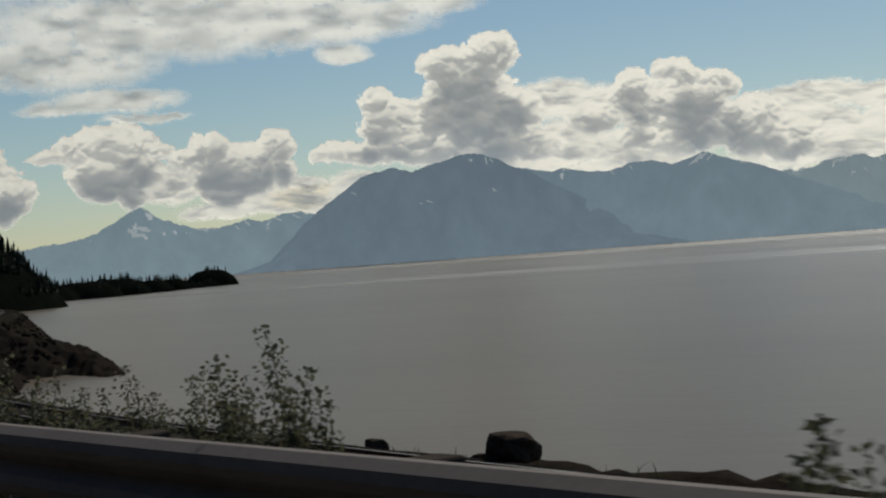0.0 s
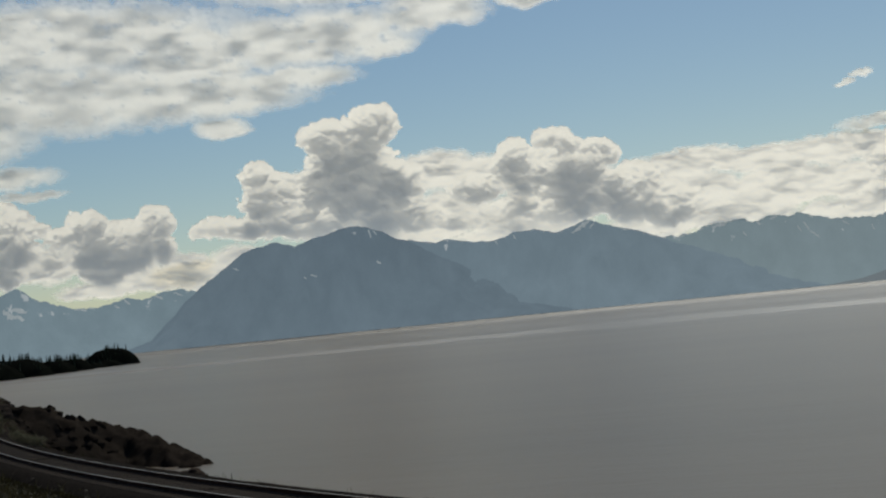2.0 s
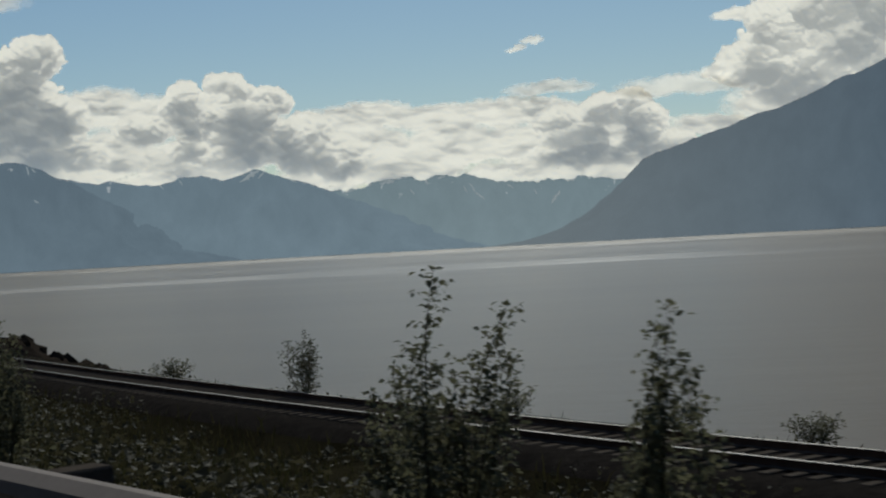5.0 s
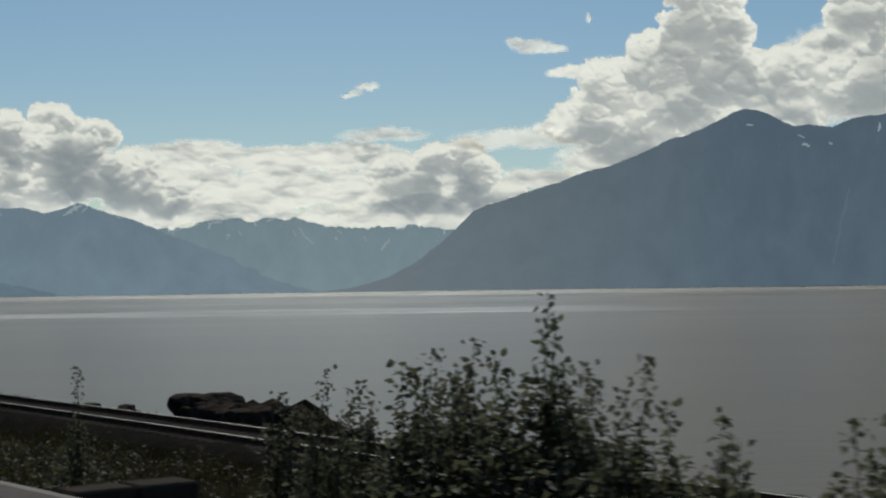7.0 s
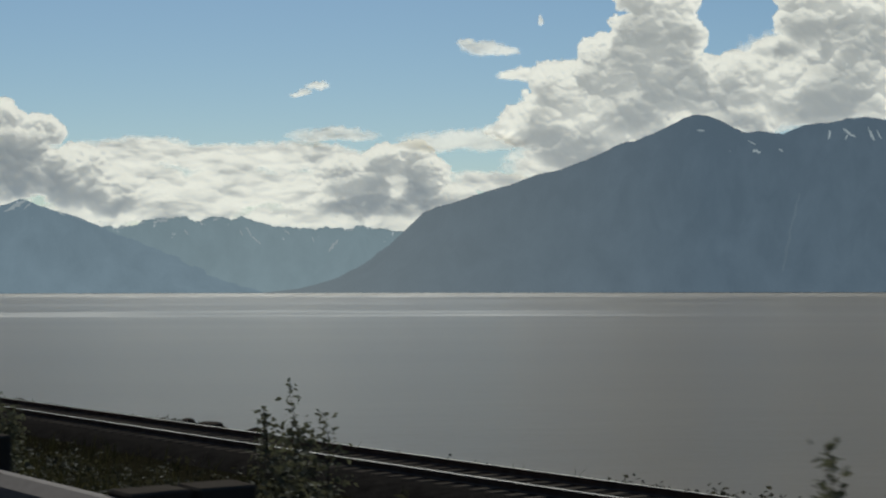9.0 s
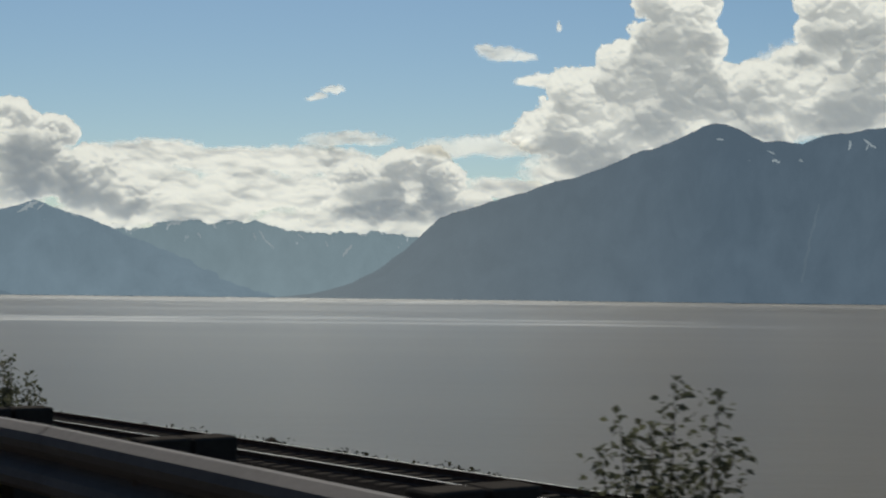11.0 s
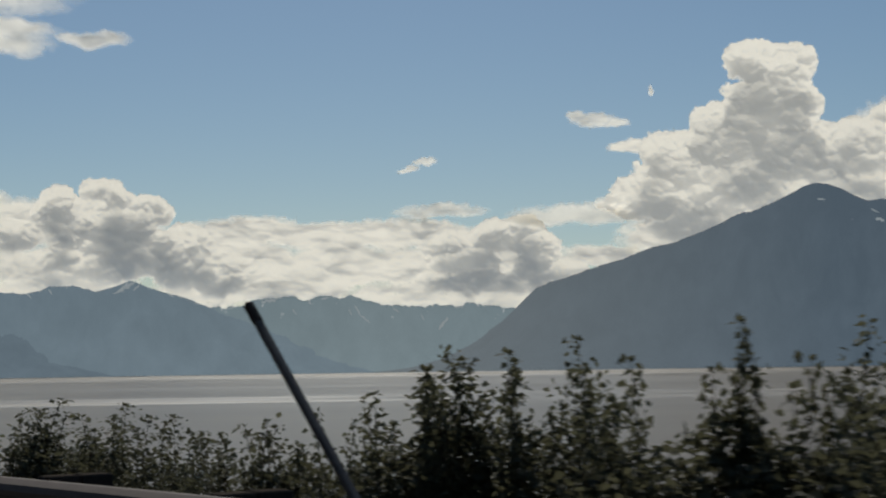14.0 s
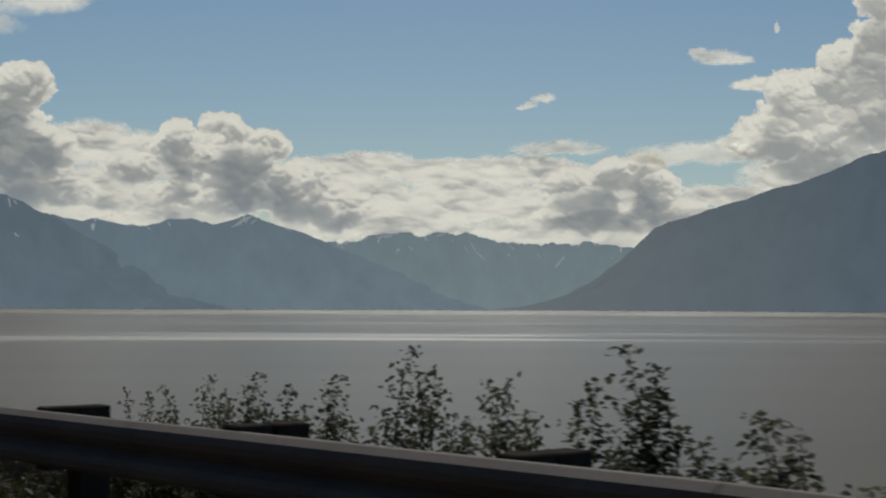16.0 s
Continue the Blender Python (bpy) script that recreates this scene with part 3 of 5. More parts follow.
def cloud(name, heaps, sheets, label, radius=4740, seed=1, step=0.04, material=None, grey=1.0):
    """Clouds in one layer: a relief of billows on billows that bulges towards the valley. Sheets lie flatter behind the heaps.
    Each entry is bearing, height angle, half width, half height, in degrees."""
    every = np.array(heaps + sheets, float)
    pad = 0.6
    a = np.arange((every[:, 0] - every[:, 2]).min() - pad, (every[:, 0] + every[:, 2]).max() + pad, step)
    e = np.arange(max((every[:, 1] - every[:, 3]).min() - pad, 0.4), (every[:, 1] + every[:, 3]).max() + pad, step)
    A, E = np.meshgrid(a, e, indexing="ij")
    A2 = A + 0.5 * (fbm(A * 1.1, E * 1.1, 3, seed) - 0.5) + 0.22 * (fbm(A * 5, E * 6, 4, seed + 3, 0.62) - 0.5)
    E2 = E + 0.4 * (fbm(A * 1.1 + 40, E * 1.1, 3, seed + 7) - 0.5) + 0.20 * (fbm(A * 5 + 40, E * 6, 4, seed + 9, 0.62) - 0.5)
    billows = sum(s * (domes(A2 / s, E2 / s, seed + k) - 0.55) for k, s in enumerate((1.0, 0.52, 0.27)))
    flat = sum(s * (domes(A2 / (2.6 * s), E2 / s, seed + 11 + k) - 0.55) for k, s in enumerate((0.55, 0.3, 0.16)))
    streak = fbm(A * 0.8 + 9, E * 2.3, 5, seed + 17, 0.58)
    ragged = fbm(A * 2.2, E * 4.5, 5, seed + 27, 0.6)
    lump = fbm(A * 0.55 + 3, E * 0.8, 3, seed + 33)
    sheet, veil = np.zeros_like(A), np.full_like(A, 0.1)
    for pa, pe, rx, ry in sheets:
        q = np.hypot((A2 * 0.6 + A * 0.4 - pa) / rx, (E2 - pe) / ry)
        m = smooth_step((1.25 - q) / 0.75) * np.clip(0.35 + 1.5 * ragged * (1.3 - q * 0.5), 0, 1)
        inner = np.clip((streak - 0.36) * (0.95 if heaps else 1.2), 0, 0.5) * smooth_step((1.2 - q) / 0.7)
        veil = veil * (1 - m) + m * (0.05 + inner)
        sheet = np.maximum(sheet, m)
    depth = sheet * np.clip(0.12 + 0.6 * (streak - 0.3) + 0.5 * flat, 0.0, 1.0)
    # upper slopes of the sheets' bumps get painted highlights as well
    thick, reach = np.clip(veil - (0.13 if heaps else 0.04) * sheet * np.clip(-np.gradient(flat, step, axis=1), -1, 1.5), 0.03, 0.7), sheet
    if heaps:
        solid, lower = np.full_like(A, -9.0), np.zeros_like(A)
        for pa, pe, rx, ry in heaps:
            up = (E2 - pe) / ry
            q2 = ((A2 - pa) / rx) ** 2 + np.where(up > 0, up, up * 0.8) ** 2
            dome = np.where(q2 < 1, min(rx, ry, 1.2), 1.0) * (1 - q2)
            lower = np.where(dome > solid, np.clip(-up, 0, 1), lower)
            solid = np.maximum(solid, dome)
        full = solid + (0.6 * billows + 0.34 * (fbm(A * 4.5, E * 5.0, 5, seed + 41, 0.6) - 0.5)) * np.clip(1 - 0.6 * lower, 0.3, 1)
        body = smooth_step((full + 0.04) / (0.20 + 0.4 * lower)) * (1 - lower * (1 - np.clip(0.5 + 1.1 * ragged, 0, 1)))
        # painted shade: the value rises with depth below the cloud's top
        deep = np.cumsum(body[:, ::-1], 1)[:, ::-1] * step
        belly_shade = np.clip(deep / 1.9, 0, 1) * np.clip(solid / 0.5, 0.15, 1) * np.clip(3.4 * lump - 0.8, 0.15, 1.15)
        top_light = np.clip(-np.gradient(np.clip(solid, -0.1, 2.0) + 0.75 * billows, step, axis=1), -0.6, 1.5)  # highlights painted on the tops of billows
        inside = 0.06 + 0.17 * np.clip(full / 0.8, 0, 1) * grey + 0.5 * np.clip(belly_shade * grey, 0, 1)
        inside = np.clip(inside - 0.26 * top_light * (1 - 0.5 * np.clip(belly_shade * 1.3, 0, 1)), 0.02, 0.8)
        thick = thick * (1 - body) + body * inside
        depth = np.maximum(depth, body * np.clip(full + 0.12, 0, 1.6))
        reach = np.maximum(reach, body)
    P = sky_place(A, E, radius - 4 * depth)
    n, k = A.shape
    idx = np.arange(n * k).reshape(n, k)
    quads = np.stack([idx[:-1, :-1], idx[:-1, 1:], idx[1:, 1:], idx[1:, :-1]], -1).reshape(-1, 4)
    quads = quads[(reach > 0.02).reshape(-1)[quads].any(1)]
    used, back = np.unique(quads, return_inverse=True)
    me = mesh_of(name, P.reshape(-1, 3)[used], back.reshape(-1, 4), material or VAPOUR, True)
    # the first layer holds cloud thickness mixed with the painted light and shade
    for key, values in (("thickness_and_shade", thick), ("reach", reach)):
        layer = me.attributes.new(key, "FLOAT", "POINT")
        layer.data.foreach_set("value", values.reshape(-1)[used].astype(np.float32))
    tagged(new(name, me), label, "cloud", kind="structure")


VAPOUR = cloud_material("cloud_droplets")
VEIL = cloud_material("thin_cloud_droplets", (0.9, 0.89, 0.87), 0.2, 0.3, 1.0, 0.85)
cloud("backdrop_cloud_heap", [(33.6, 4.98, 1.77, 0.83), (34.5, 4.98, 1.04, 0.63), (33.9, 3.94, 1.25, 0.94), (32.9, 4.09, 1.25, 0.83), (32.8, 3.13, 0.63, 0.52),
    (35.7, 4.63, 0.83, 0.29), (31.7, 4.65, 0.63, 0.31), (37.7, 3.43, 1.25, 1.0), (39.3, 4.45, 1.88, 1.25),
    (29.9, 4.54, 0.73, 0.79), (27.4, 4.71, 0.79, 0.63), (28.5, 3.81, 1.25, 0.94), (29.3, 3.44, 1.25, 0.94), (30.7, 4.28, 0.73, 0.42),
    (27.2, 3.73, 0.52, 0.73)],
    [(33.8, 4.3, 1.6, 0.8), (28.8, 3.9, 1.3, 0.8), (29.6, 2.29, 1.6, 0.29), (31.4, 3.37, 1.67, 0.83), (28.1, 2.83, 1.25, 0.52), (26.4, 3.03, 1.25, 0.52), (27.6, 2.5, 2.2, 0.5)],
    "grey-bellied heaped clouds with bright rims over the far peaks", 4700, 3)
TOWER = [(19.0, 7.54, 1.04, 0.79), (20.5, 7.12, 1.15, 0.73), (19.9, 6.44, 1.67, 0.83), (23.5, 6.0, 0.8, 0.6),
    (23.0, 5.27, 1.25, 0.83), (20.8, 5.22, 1.67, 1.04), (18.9, 5.29, 1.67, 1.04), (21.5, 4.2, 2.29, 0.73), (24.1, 4.17, 1.88, 0.46), (18.5, 3.98, 2.08, 0.63)]
MIDDLE = [(12.2, 6.02, 1.04, 0.73), (10.5, 5.66, 0.83, 0.63), (13.5, 5.6, 1.04, 0.83), (15.3, 4.8, 1.04, 0.63), (12.1, 4.95, 2.08, 1.04),
    (12.1, 3.9, 2.29, 0.73), (9.4, 4.09, 1.25, 1.04), (8.2, 3.56, 1.25, 0.83)]
LOW = [(-2.8, 4.95, 0.73, 0.52), (-1.8, 4.65, 0.83, 0.63), (-0.7, 4.13, 1.67, 0.73), (-3.1, 4.09, 1.04, 0.83), (-1.2, 3.14, 2.29, 0.58),
    (-3.9, 3.19, 1.25, 0.67)]
cloud("backdrop_cloud_bank", TOWER + MIDDLE + LOW, [(-1.5, 3.8, 2.4, 0.95), (12.0, 4.6, 2.5, 1.2), (20.4, 5.1, 3.0, 1.3), (18.5, 3.6, 2.6, 0.8), (25.8, 2.56, 2.08, 0.58), (24.2, 2.9, 1.6, 0.7), (16.7, 5.66, 1.88, 0.88), (15.0, 5.2, 1.46, 0.94), (16.4, 4.03, 2.29, 0.94), (14.3, 3.65, 1.88, 0.83),
    (17.3, 3.35, 2.5, 0.7), (13.5, 3.0, 3.0, 0.7), (7.0, 4.88, 2.5, 0.67), (3.8, 4.79, 3.13, 0.63), (1.1, 4.84, 2.71, 0.54), (7.1, 3.82, 2.5, 0.88), (3.9, 3.74, 2.5, 0.94),
    (1.8, 3.75, 1.88, 0.94), (5.5, 2.83, 2.92, 0.7), (1.3, 2.5, 3.2, 0.7), (9.2, 4.43, 1.25, 0.83), (8.5, 2.9, 2.0, 0.9), (-2.0, 2.4, 2.6, 0.7), (-5.7, 3.91, 1.88, 0.46), (-4.6, 2.7, 2.2, 0.5)],
    "long bank of cream and grey heaped clouds over the valley", 4700, 21)
cloud("backdrop_cloud_tower", [(-10.7, 8.6, 0.9, 0.8), (-9.8, 7.7, 1.0, 0.8), (-11.2, 10.7, 1.0, 0.75), (-12.6, 10.5, 0.8, 0.65), (-11.9, 10.2, 1.3, 1.0), (-11.6, 9.3, 1.5, 1.2), (-12.5, 8.9, 0.9, 1.1), (-10.5, 8.19, 1.67, 1.25),
    (-9.1, 7.2, 1.88, 1.15), (-10.3, 6.37, 2.71, 1.25), (-12.5, 7.14, 2.29, 1.25), (-7.7, 5.99, 1.67, 0.83), (-8.7, 5.17, 1.67, 0.83),
    (-12.7, 5.73, 3.33, 1.25), (-17.2, 9.69, 1.25, 0.88), (-18.5, 8.64, 1.04, 1.04), (-16.2, 8.53, 0.88, 0.54), (-15.6, 7.55, 2.5, 0.88), (-17.5, 7.29, 2.5, 1.25),
    (-19.7, 7.61, 1.67, 1.46), (-18.5, 10.22, 2.5, 1.04), (-21.4, 8.91, 2.5, 2.29)],
    [(-10.8, 7.0, 2.8, 2.0), (-17.5, 8.0, 3.0, 1.6), (-6.3, 5.89, 0.94, 0.29), (-6.7, 7.79, 0.88, 0.23), (-8.5, 4.6, 2.4, 0.9), (-14.6, 6.56, 3.33, 1.04)],
    "tall leaning tower and billowing heap of bright cloud above the mountain", 4700, 75, grey=0.64)
cloud("backdrop_cloud_sheet", [], [(31.0, 9.45, 8.75, 1.56), (35.3, 8.18, 4.58, 1.25), (25.5, 9.16, 5.21, 1.0), (33.3, 6.64, 2.92, 0.54), (22.0, 9.56, 3.13, 0.46),
    (24.3, 7.81, 1.04, 0.29), (31.9, 11.56, 10.42, 1.67), (40.2, 9.36, 4.17, 2.5), (32.1, 5.94, 1.88, 0.19), (35.0, 6.51, 1.88, 0.33),
    (21.3, 10.97, 5.21, 1.25), (23.5, 9.44, 3.96, 0.52), (24.6, 7.97, 1.25, 0.46), (25.4, 10.54, 3.13, 1.88), (16.0, 11.9, 2.5, 0.46), (12.8, 11.68, 1.04, 0.19),
    (16.4, 11.41, 2.71, 0.6), (12.3, 11.66, 1.21, 0.35), (18.3, 10.49, 1.67, 0.5), (19.3, 13.2, 6.5, 1.25)],
    "broad grey-white cloud sheet with a ragged edge", 4690, 51, 0.07, VEIL)
cloud("backdrop_cloud_scrap", [], [(-5.5, 8.84, 0.88, 0.29), (-6.3, 8.69, 0.54, 0.21), (-4.9, 8.94, 0.42, 0.21)], "small white scrap of cloud in clear sky", 4710, 57, 0.03, VEIL)
cloud("backdrop_cloud_scrap", [], [(0.7, 7.35, 0.5, 0.19), (1.3, 7.12, 0.46, 0.12)], "thin white streak of cloud in clear sky", 4710, 63, 0.03, VEIL)
cloud("backdrop_cloud_scrap", [], [(-7.55, 9.8, 0.11, 0.27)], "faint curled wisp of cloud", 4710, 66, 0.02, VEIL)
cloud("backdrop_cloud_veil", [], [(0.1, 5.65, 1.77, 0.27), (-4.7, 5.45, 2.5, 0.42)], "thin veil of cloud above the bank", 4710, 69, 0.03, VEIL)




# ---------------------------------------------------------------- shores beyond the road
def heightfield(name, xs, ys, height, material, label, category):
    X, Y = np.meshgrid(xs, ys, indexing="ij")
    Z = height(X, Y)
    n, k = X.shape
    idx = np.arange(n * k).reshape(n, k)
    faces = np.stack([idx[:-1, :-1], idx[1:, :-1], idx[1:, 1:], idx[:-1, 1:]], -1).reshape(-1, 4)
    low = (Z.reshape(-1)[faces] < WATER_Z - 2.5).all(1)
    ob = new(name, mesh_of(name, np.stack([X, Y, Z], -1).reshape(-1, 3), faces[~low], material, True))
    tagged(ob, label, category, kind="structure")
    return ob


SPIT = [(-470, 560, 13, 40), (-452, 640, 12, 30), (-446, 690, 10, 24), (-455, 740, 11, 22), (-462, 790, 8, 18), (-474, 840, 7.5, 14), (-486, 885, 3.5, 12), (-497, 925, 4.5, 12),
        (-510, 955, 12.5, 20), (-518, 975, 10, 17)]


def spit_height(X, Y):
    Z = np.full_like(X, -16.0)
    for x, y, h, r in SPIT:
        q = ((X - x) / r) ** 2 + ((Y - y) / (r * 1.25)) ** 2
        Z = np.maximum(Z, WATER_Z - 6 + (h + 6) * np.clip(1.15 - q, 0, 1) ** 0.45 - 3 * np.clip(q - 1, 0, 3))
    return Z + 2.4 * (fbm(X * 0.14, Y * 0.14, 4, 5) - 0.5)


def hill_height(X, Y):
    q = np.sqrt(((X + 352) / 62) ** 2 + ((Y - 420) / 80) ** 2)
    return WATER_Z - 4 + 60 * np.clip(1.12 - q, 0, 1) ** 0.8 + 7 * (fbm(X * 0.05, Y * 0.05, 5, 9) - 0.5)


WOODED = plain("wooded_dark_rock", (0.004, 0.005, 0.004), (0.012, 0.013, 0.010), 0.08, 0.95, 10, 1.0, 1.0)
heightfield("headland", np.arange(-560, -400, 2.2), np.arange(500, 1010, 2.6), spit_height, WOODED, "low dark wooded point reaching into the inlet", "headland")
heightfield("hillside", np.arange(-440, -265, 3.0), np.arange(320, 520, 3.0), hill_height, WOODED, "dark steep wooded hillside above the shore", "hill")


def far_woods():
    rng = np.random.default_rng(4)
    verts, faces = [], []

    def conifer(x, y, z, h):
        for layer in range(4):
            z0, r = z + h * (0.05 + 0.22 * layer), h * 0.2 * (1 - layer * 0.2)
            at = len(verts)
            for k in range(6):
                a = k * math.pi / 3 + rng.random()
                rr = r * (0.6 + 0.6 * rng.random())
                verts.append((x + rr * math.cos(a), y + rr * math.sin(a), z0 - 0.06 * h * rng.random()))
            verts.append((x, y, z0 + h * 0.36))
            for k in range(6):
                faces.append((at + k, at + (k + 1) % 6, at + 6))

    for x, y, h, r in SPIT:
        for _ in range(46 if 660 < y < 860 else 16):
            px, py = x + rng.normal() * r * 0.4, y + rng.normal() * r * 0.7
            pz = float(spit_height(np.array([px]), np.array([py]))[0])
            if pz > WATER_Z + 2:
                conifer(px, py, pz - 0.5, rng.uniform(1.8, 5.2))
    for _ in range(900):
        px, py = rng.uniform(-420, -290), rng.uniform(345, 500)
        pz = float(hill_height(np.array([px]), np.array([py]))[0])
        if pz > WATER_Z + 6:
            conifer(px, py, pz - 0.5, rng.uniform(4, 8))
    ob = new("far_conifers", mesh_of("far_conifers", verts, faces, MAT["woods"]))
    tagged(ob, "small dark spruces standing on the point and hillside", "trees", kind="stuff")


far_woods()


# ---------------------------------------------------------------- railway
def sweep(name, ts, d_of, profile, material, closed=True):
    """A section (across, up) drawn along the line at the distance d_of(t)."""
    verts, faces = [], []
    k = len(profile)
    for t in ts:
        for a, z in profile:
            x, y, _ = beside(t, float(d_of(t)) + a)
            verts.append((x, y, z))
    for i in range(len(ts) - 1):
        for j in range(k if closed else k - 1):
            a, b = i * k + j, i * k + (j + 1) % k
            faces.append((a, b, b + k, a + k))
    return mesh_of(name, verts, faces, material)


def box(sx, sy, sz, bevel=0.0):
    bm = bmesh.new()
    bmesh.ops.create_cube(bm, size=1.0)
    bmesh.ops.scale(bm, vec=(sx, sy, sz), verts=bm.verts)
    if bevel:
        bmesh.ops.bevel(bm, geom=list(bm.edges), offset=bevel, segments=1, affect="EDGES")
    return bm


def cylinder(radius, height, sides=12, top=None):
    bm = bmesh.new()
    bmesh.ops.create_cone(bm, cap_ends=True, segments=sides, radius1=radius, radius2=radius if top is None else top, depth=height)
    return bm


def to_mesh(name, bm, material):
    me = bpy.data.meshes.new(name)
    bm.to_mesh(me)
    bm.free()
    me.materials.append(material)
    return me


def railway():
    track = empty("railway_track")
    tagged(track, "single railway track with shiny worn rails on dark ballast", "railway track")
    ts = np.linspace(-3, 24, 900)
    z = RAIL_TOP
    web = [(-0.037, z - 0.012), (-0.037, z - 0.036), (-0.009, z - 0.048), (-0.009, z - 0.135), (-0.07, z - 0.152), (-0.07, z - 0.166), (0.07, z - 0.166), (0.07, z - 0.152),
           (0.009, z - 0.135), (0.009, z - 0.048), (0.037, z - 0.036), (0.037, z - 0.012)]
    head = [(-0.037, z - 0.014), (-0.034, z - 0.003), (-0.02, z), (0.02, z), (0.034, z - 0.003), (0.037, z - 0.014)]
    for side in (-0.755, 0.755):
        rail = part("rail", sweep("rail", ts, lambda t: track_at(t) + side, web, MAT["rust"]), track, "rusty steel rail")
        part("rail_head", sweep("rail_head", ts, lambda t: track_at(t) + side, head, MAT["rail"]), rail, "shiny worn running surface")
    tie = to_mesh("tie", box(2.55, 0.23, 0.18, 0.015), MAT["timber"])
    rest_v, rest_f = [], []
    src_v = [tuple(v.co) for v in tie.vertices]
    src_f = [tuple(p.vertices) for p in tie.polygons]
    step = 0.52 / 22
    count = 0
    for t in np.arange(-2.5, 20, step):
        x, y, h = beside(t, float(track_at(t)))
        m = pose(x, y, RAIL_TOP - 0.166 - 0.08, 0, 0, math.degrees(h) + random.uniform(-1, 1))
        if 3.0 < t < 10.0 and count < 300:
            ob = part("tie", tie, track)
            ob.matrix_world = m
            count += 1
        else:
            at = len(rest_v)
            rest_v += [tuple(m @ Vector(v)) for v in src_v]
            rest_f += [tuple(at + i for i in f) for f in src_f]
    ob = part("track_bedding", mesh_of("track_bedding", rest_v, rest_f, MAT["timber"]), track)
    tagged(ob, "dark timber ties in a row", kind="stuff")


railway()


# ---------------------------------------------------------------- guardrail
def guardrail():
    rail = empty("guardrail")
    tagged(rail, "weathered galvanised W-beam guardrail on timber posts beside the road", "guardrail")
    section = [(0.0, 0.155), (-0.022, 0.152), (-0.068, 0.122), (-0.081, 0.085), (-0.066, 0.05), (-0.02, 0.022), (0.0, 0.0), (-0.02, -0.022), (-0.066, -0.05),
               (-0.081, -0.085), (-0.068, -0.122), (-0.022, -0.152), (0.0, -0.155)]
    length = 3.81
    verts, faces = [], []
    for y in (-length / 2 - 0.12, -length / 2 + 0.2, 0.0, length / 2 - 0.2, length / 2 + 0.12):
        lap = 0.004 if y < -length / 2 + 0.3 else 0.0
        for a, z in section:
            verts.append((a - lap, y, z))
        for a, z in reversed(section):
            verts.append((a - lap + 0.004, y, z))
    k = 2 * len(section)
    for i in range(4):
        for j in range(k):
            a, b = i * k + j, i * k + (j + 1) % k
            faces.append((a, a + k, b + k, b))
    panel = mesh_of("rail_panel", verts, faces, MAT["steel"])
    post = to_mesh("post", box(0.2, 0.155, 1.7, 0.008), MAT["timber"])
    block = to_mesh("blockout", box(0.2, 0.15, 0.36, 0.008), MAT["timber"])
    bolt = to_mesh("bolt", cylinder(0.02, 0.02, 8, 0.012), MAT["steel"])
    step = length / 22
    top = 0.775
    for i, t in enumerate(np.arange(-0.9, 17.8, step)):
        def at(s, d):
            x, y, _ = beside(s, float(guard_at(s)) + d)
            return Vector((x, y, 0))
        a, b = at(t - step / 2, 0), at(t + step / 2, 0)
        turn = math.degrees(math.atan2(-(b - a).x, (b - a).y))
        mid = (a + b) / 2
        lift = float(road_z(t))

        def dip(s):
            return 0.010 * math.sin(s * 9.0) + 0.006 * math.sin(s * 23.0) + float(road_z(s)) - lift
        sag = dip(t)
        low = 0.015 if t > 5.5 else -0.06
        tilt = math.degrees((dip(t + step / 2) - dip(t - step / 2)) / length)
        ob = part("rail_panel", panel, rail)
        ob.matrix_world = pose(mid.x, mid.y, lift + top - 0.155 + (dip(t + step / 2) + dip(t - step / 2)) / 2, tilt, 0, turn)
        for u in (-0.25, 0.25):
            s = t + u * step
            p = at(s, 0.20 + 0.11)
            ob = part("post", post, rail)
            ob.matrix_world = pose(p.x, p.y, lift + top + low - 0.85 + sag, random.uniform(-1, 1), random.uniform(-1.5, 1.5), turn)
            p = at(s, 0.105)
            ob = part("blockout", block, rail)
            ob.matrix_world = pose(p.x, p.y, lift + top - 0.18 + low + sag, 0, 0, turn)
            p = at(s, -0.012)
            ob = part("bolt", bolt, rail)
            ob.matrix_world = pose(p.x, p.y, lift + top - 0.155 + sag, 0, -90, turn)


guardrail()


# ---------------------------------------------------------------- shrubs on the bank
def frame_of(direction):
    d = direction / (np.linalg.norm(direction) + 1e-9)
    side = np.cross(d, (0.0, 0.0, 1.0))
    if np.linalg.norm(side) < 1e-3:
        side = np.array((1.0, 0.0, 0.0))
    side = side / np.linalg.norm(side)
    return d, side, np.cross(side, d)


def add_tube(verts, faces, points, r0, r1, sides=5):
    at = len(verts)
    n = len(points)
    for i, p in enumerate(points):
        d, s, u = frame_of(points[min(i + 1, n - 1)] - points[max(i - 1, 0)])
        r = r0 + (r1 - r0) * i / (n - 1)
        for k in range(sides):
            a = 2 * math.pi * k / sides
            verts.append(tuple(p + r * (math.cos(a) * s + math.sin(a) * u)))
    for i in range(n - 1):
        for k in range(sides):
            a, b = at + i * sides + k, at + i * sides + (k + 1) % sides
            faces.append((a, b, b + sides, a + sides))


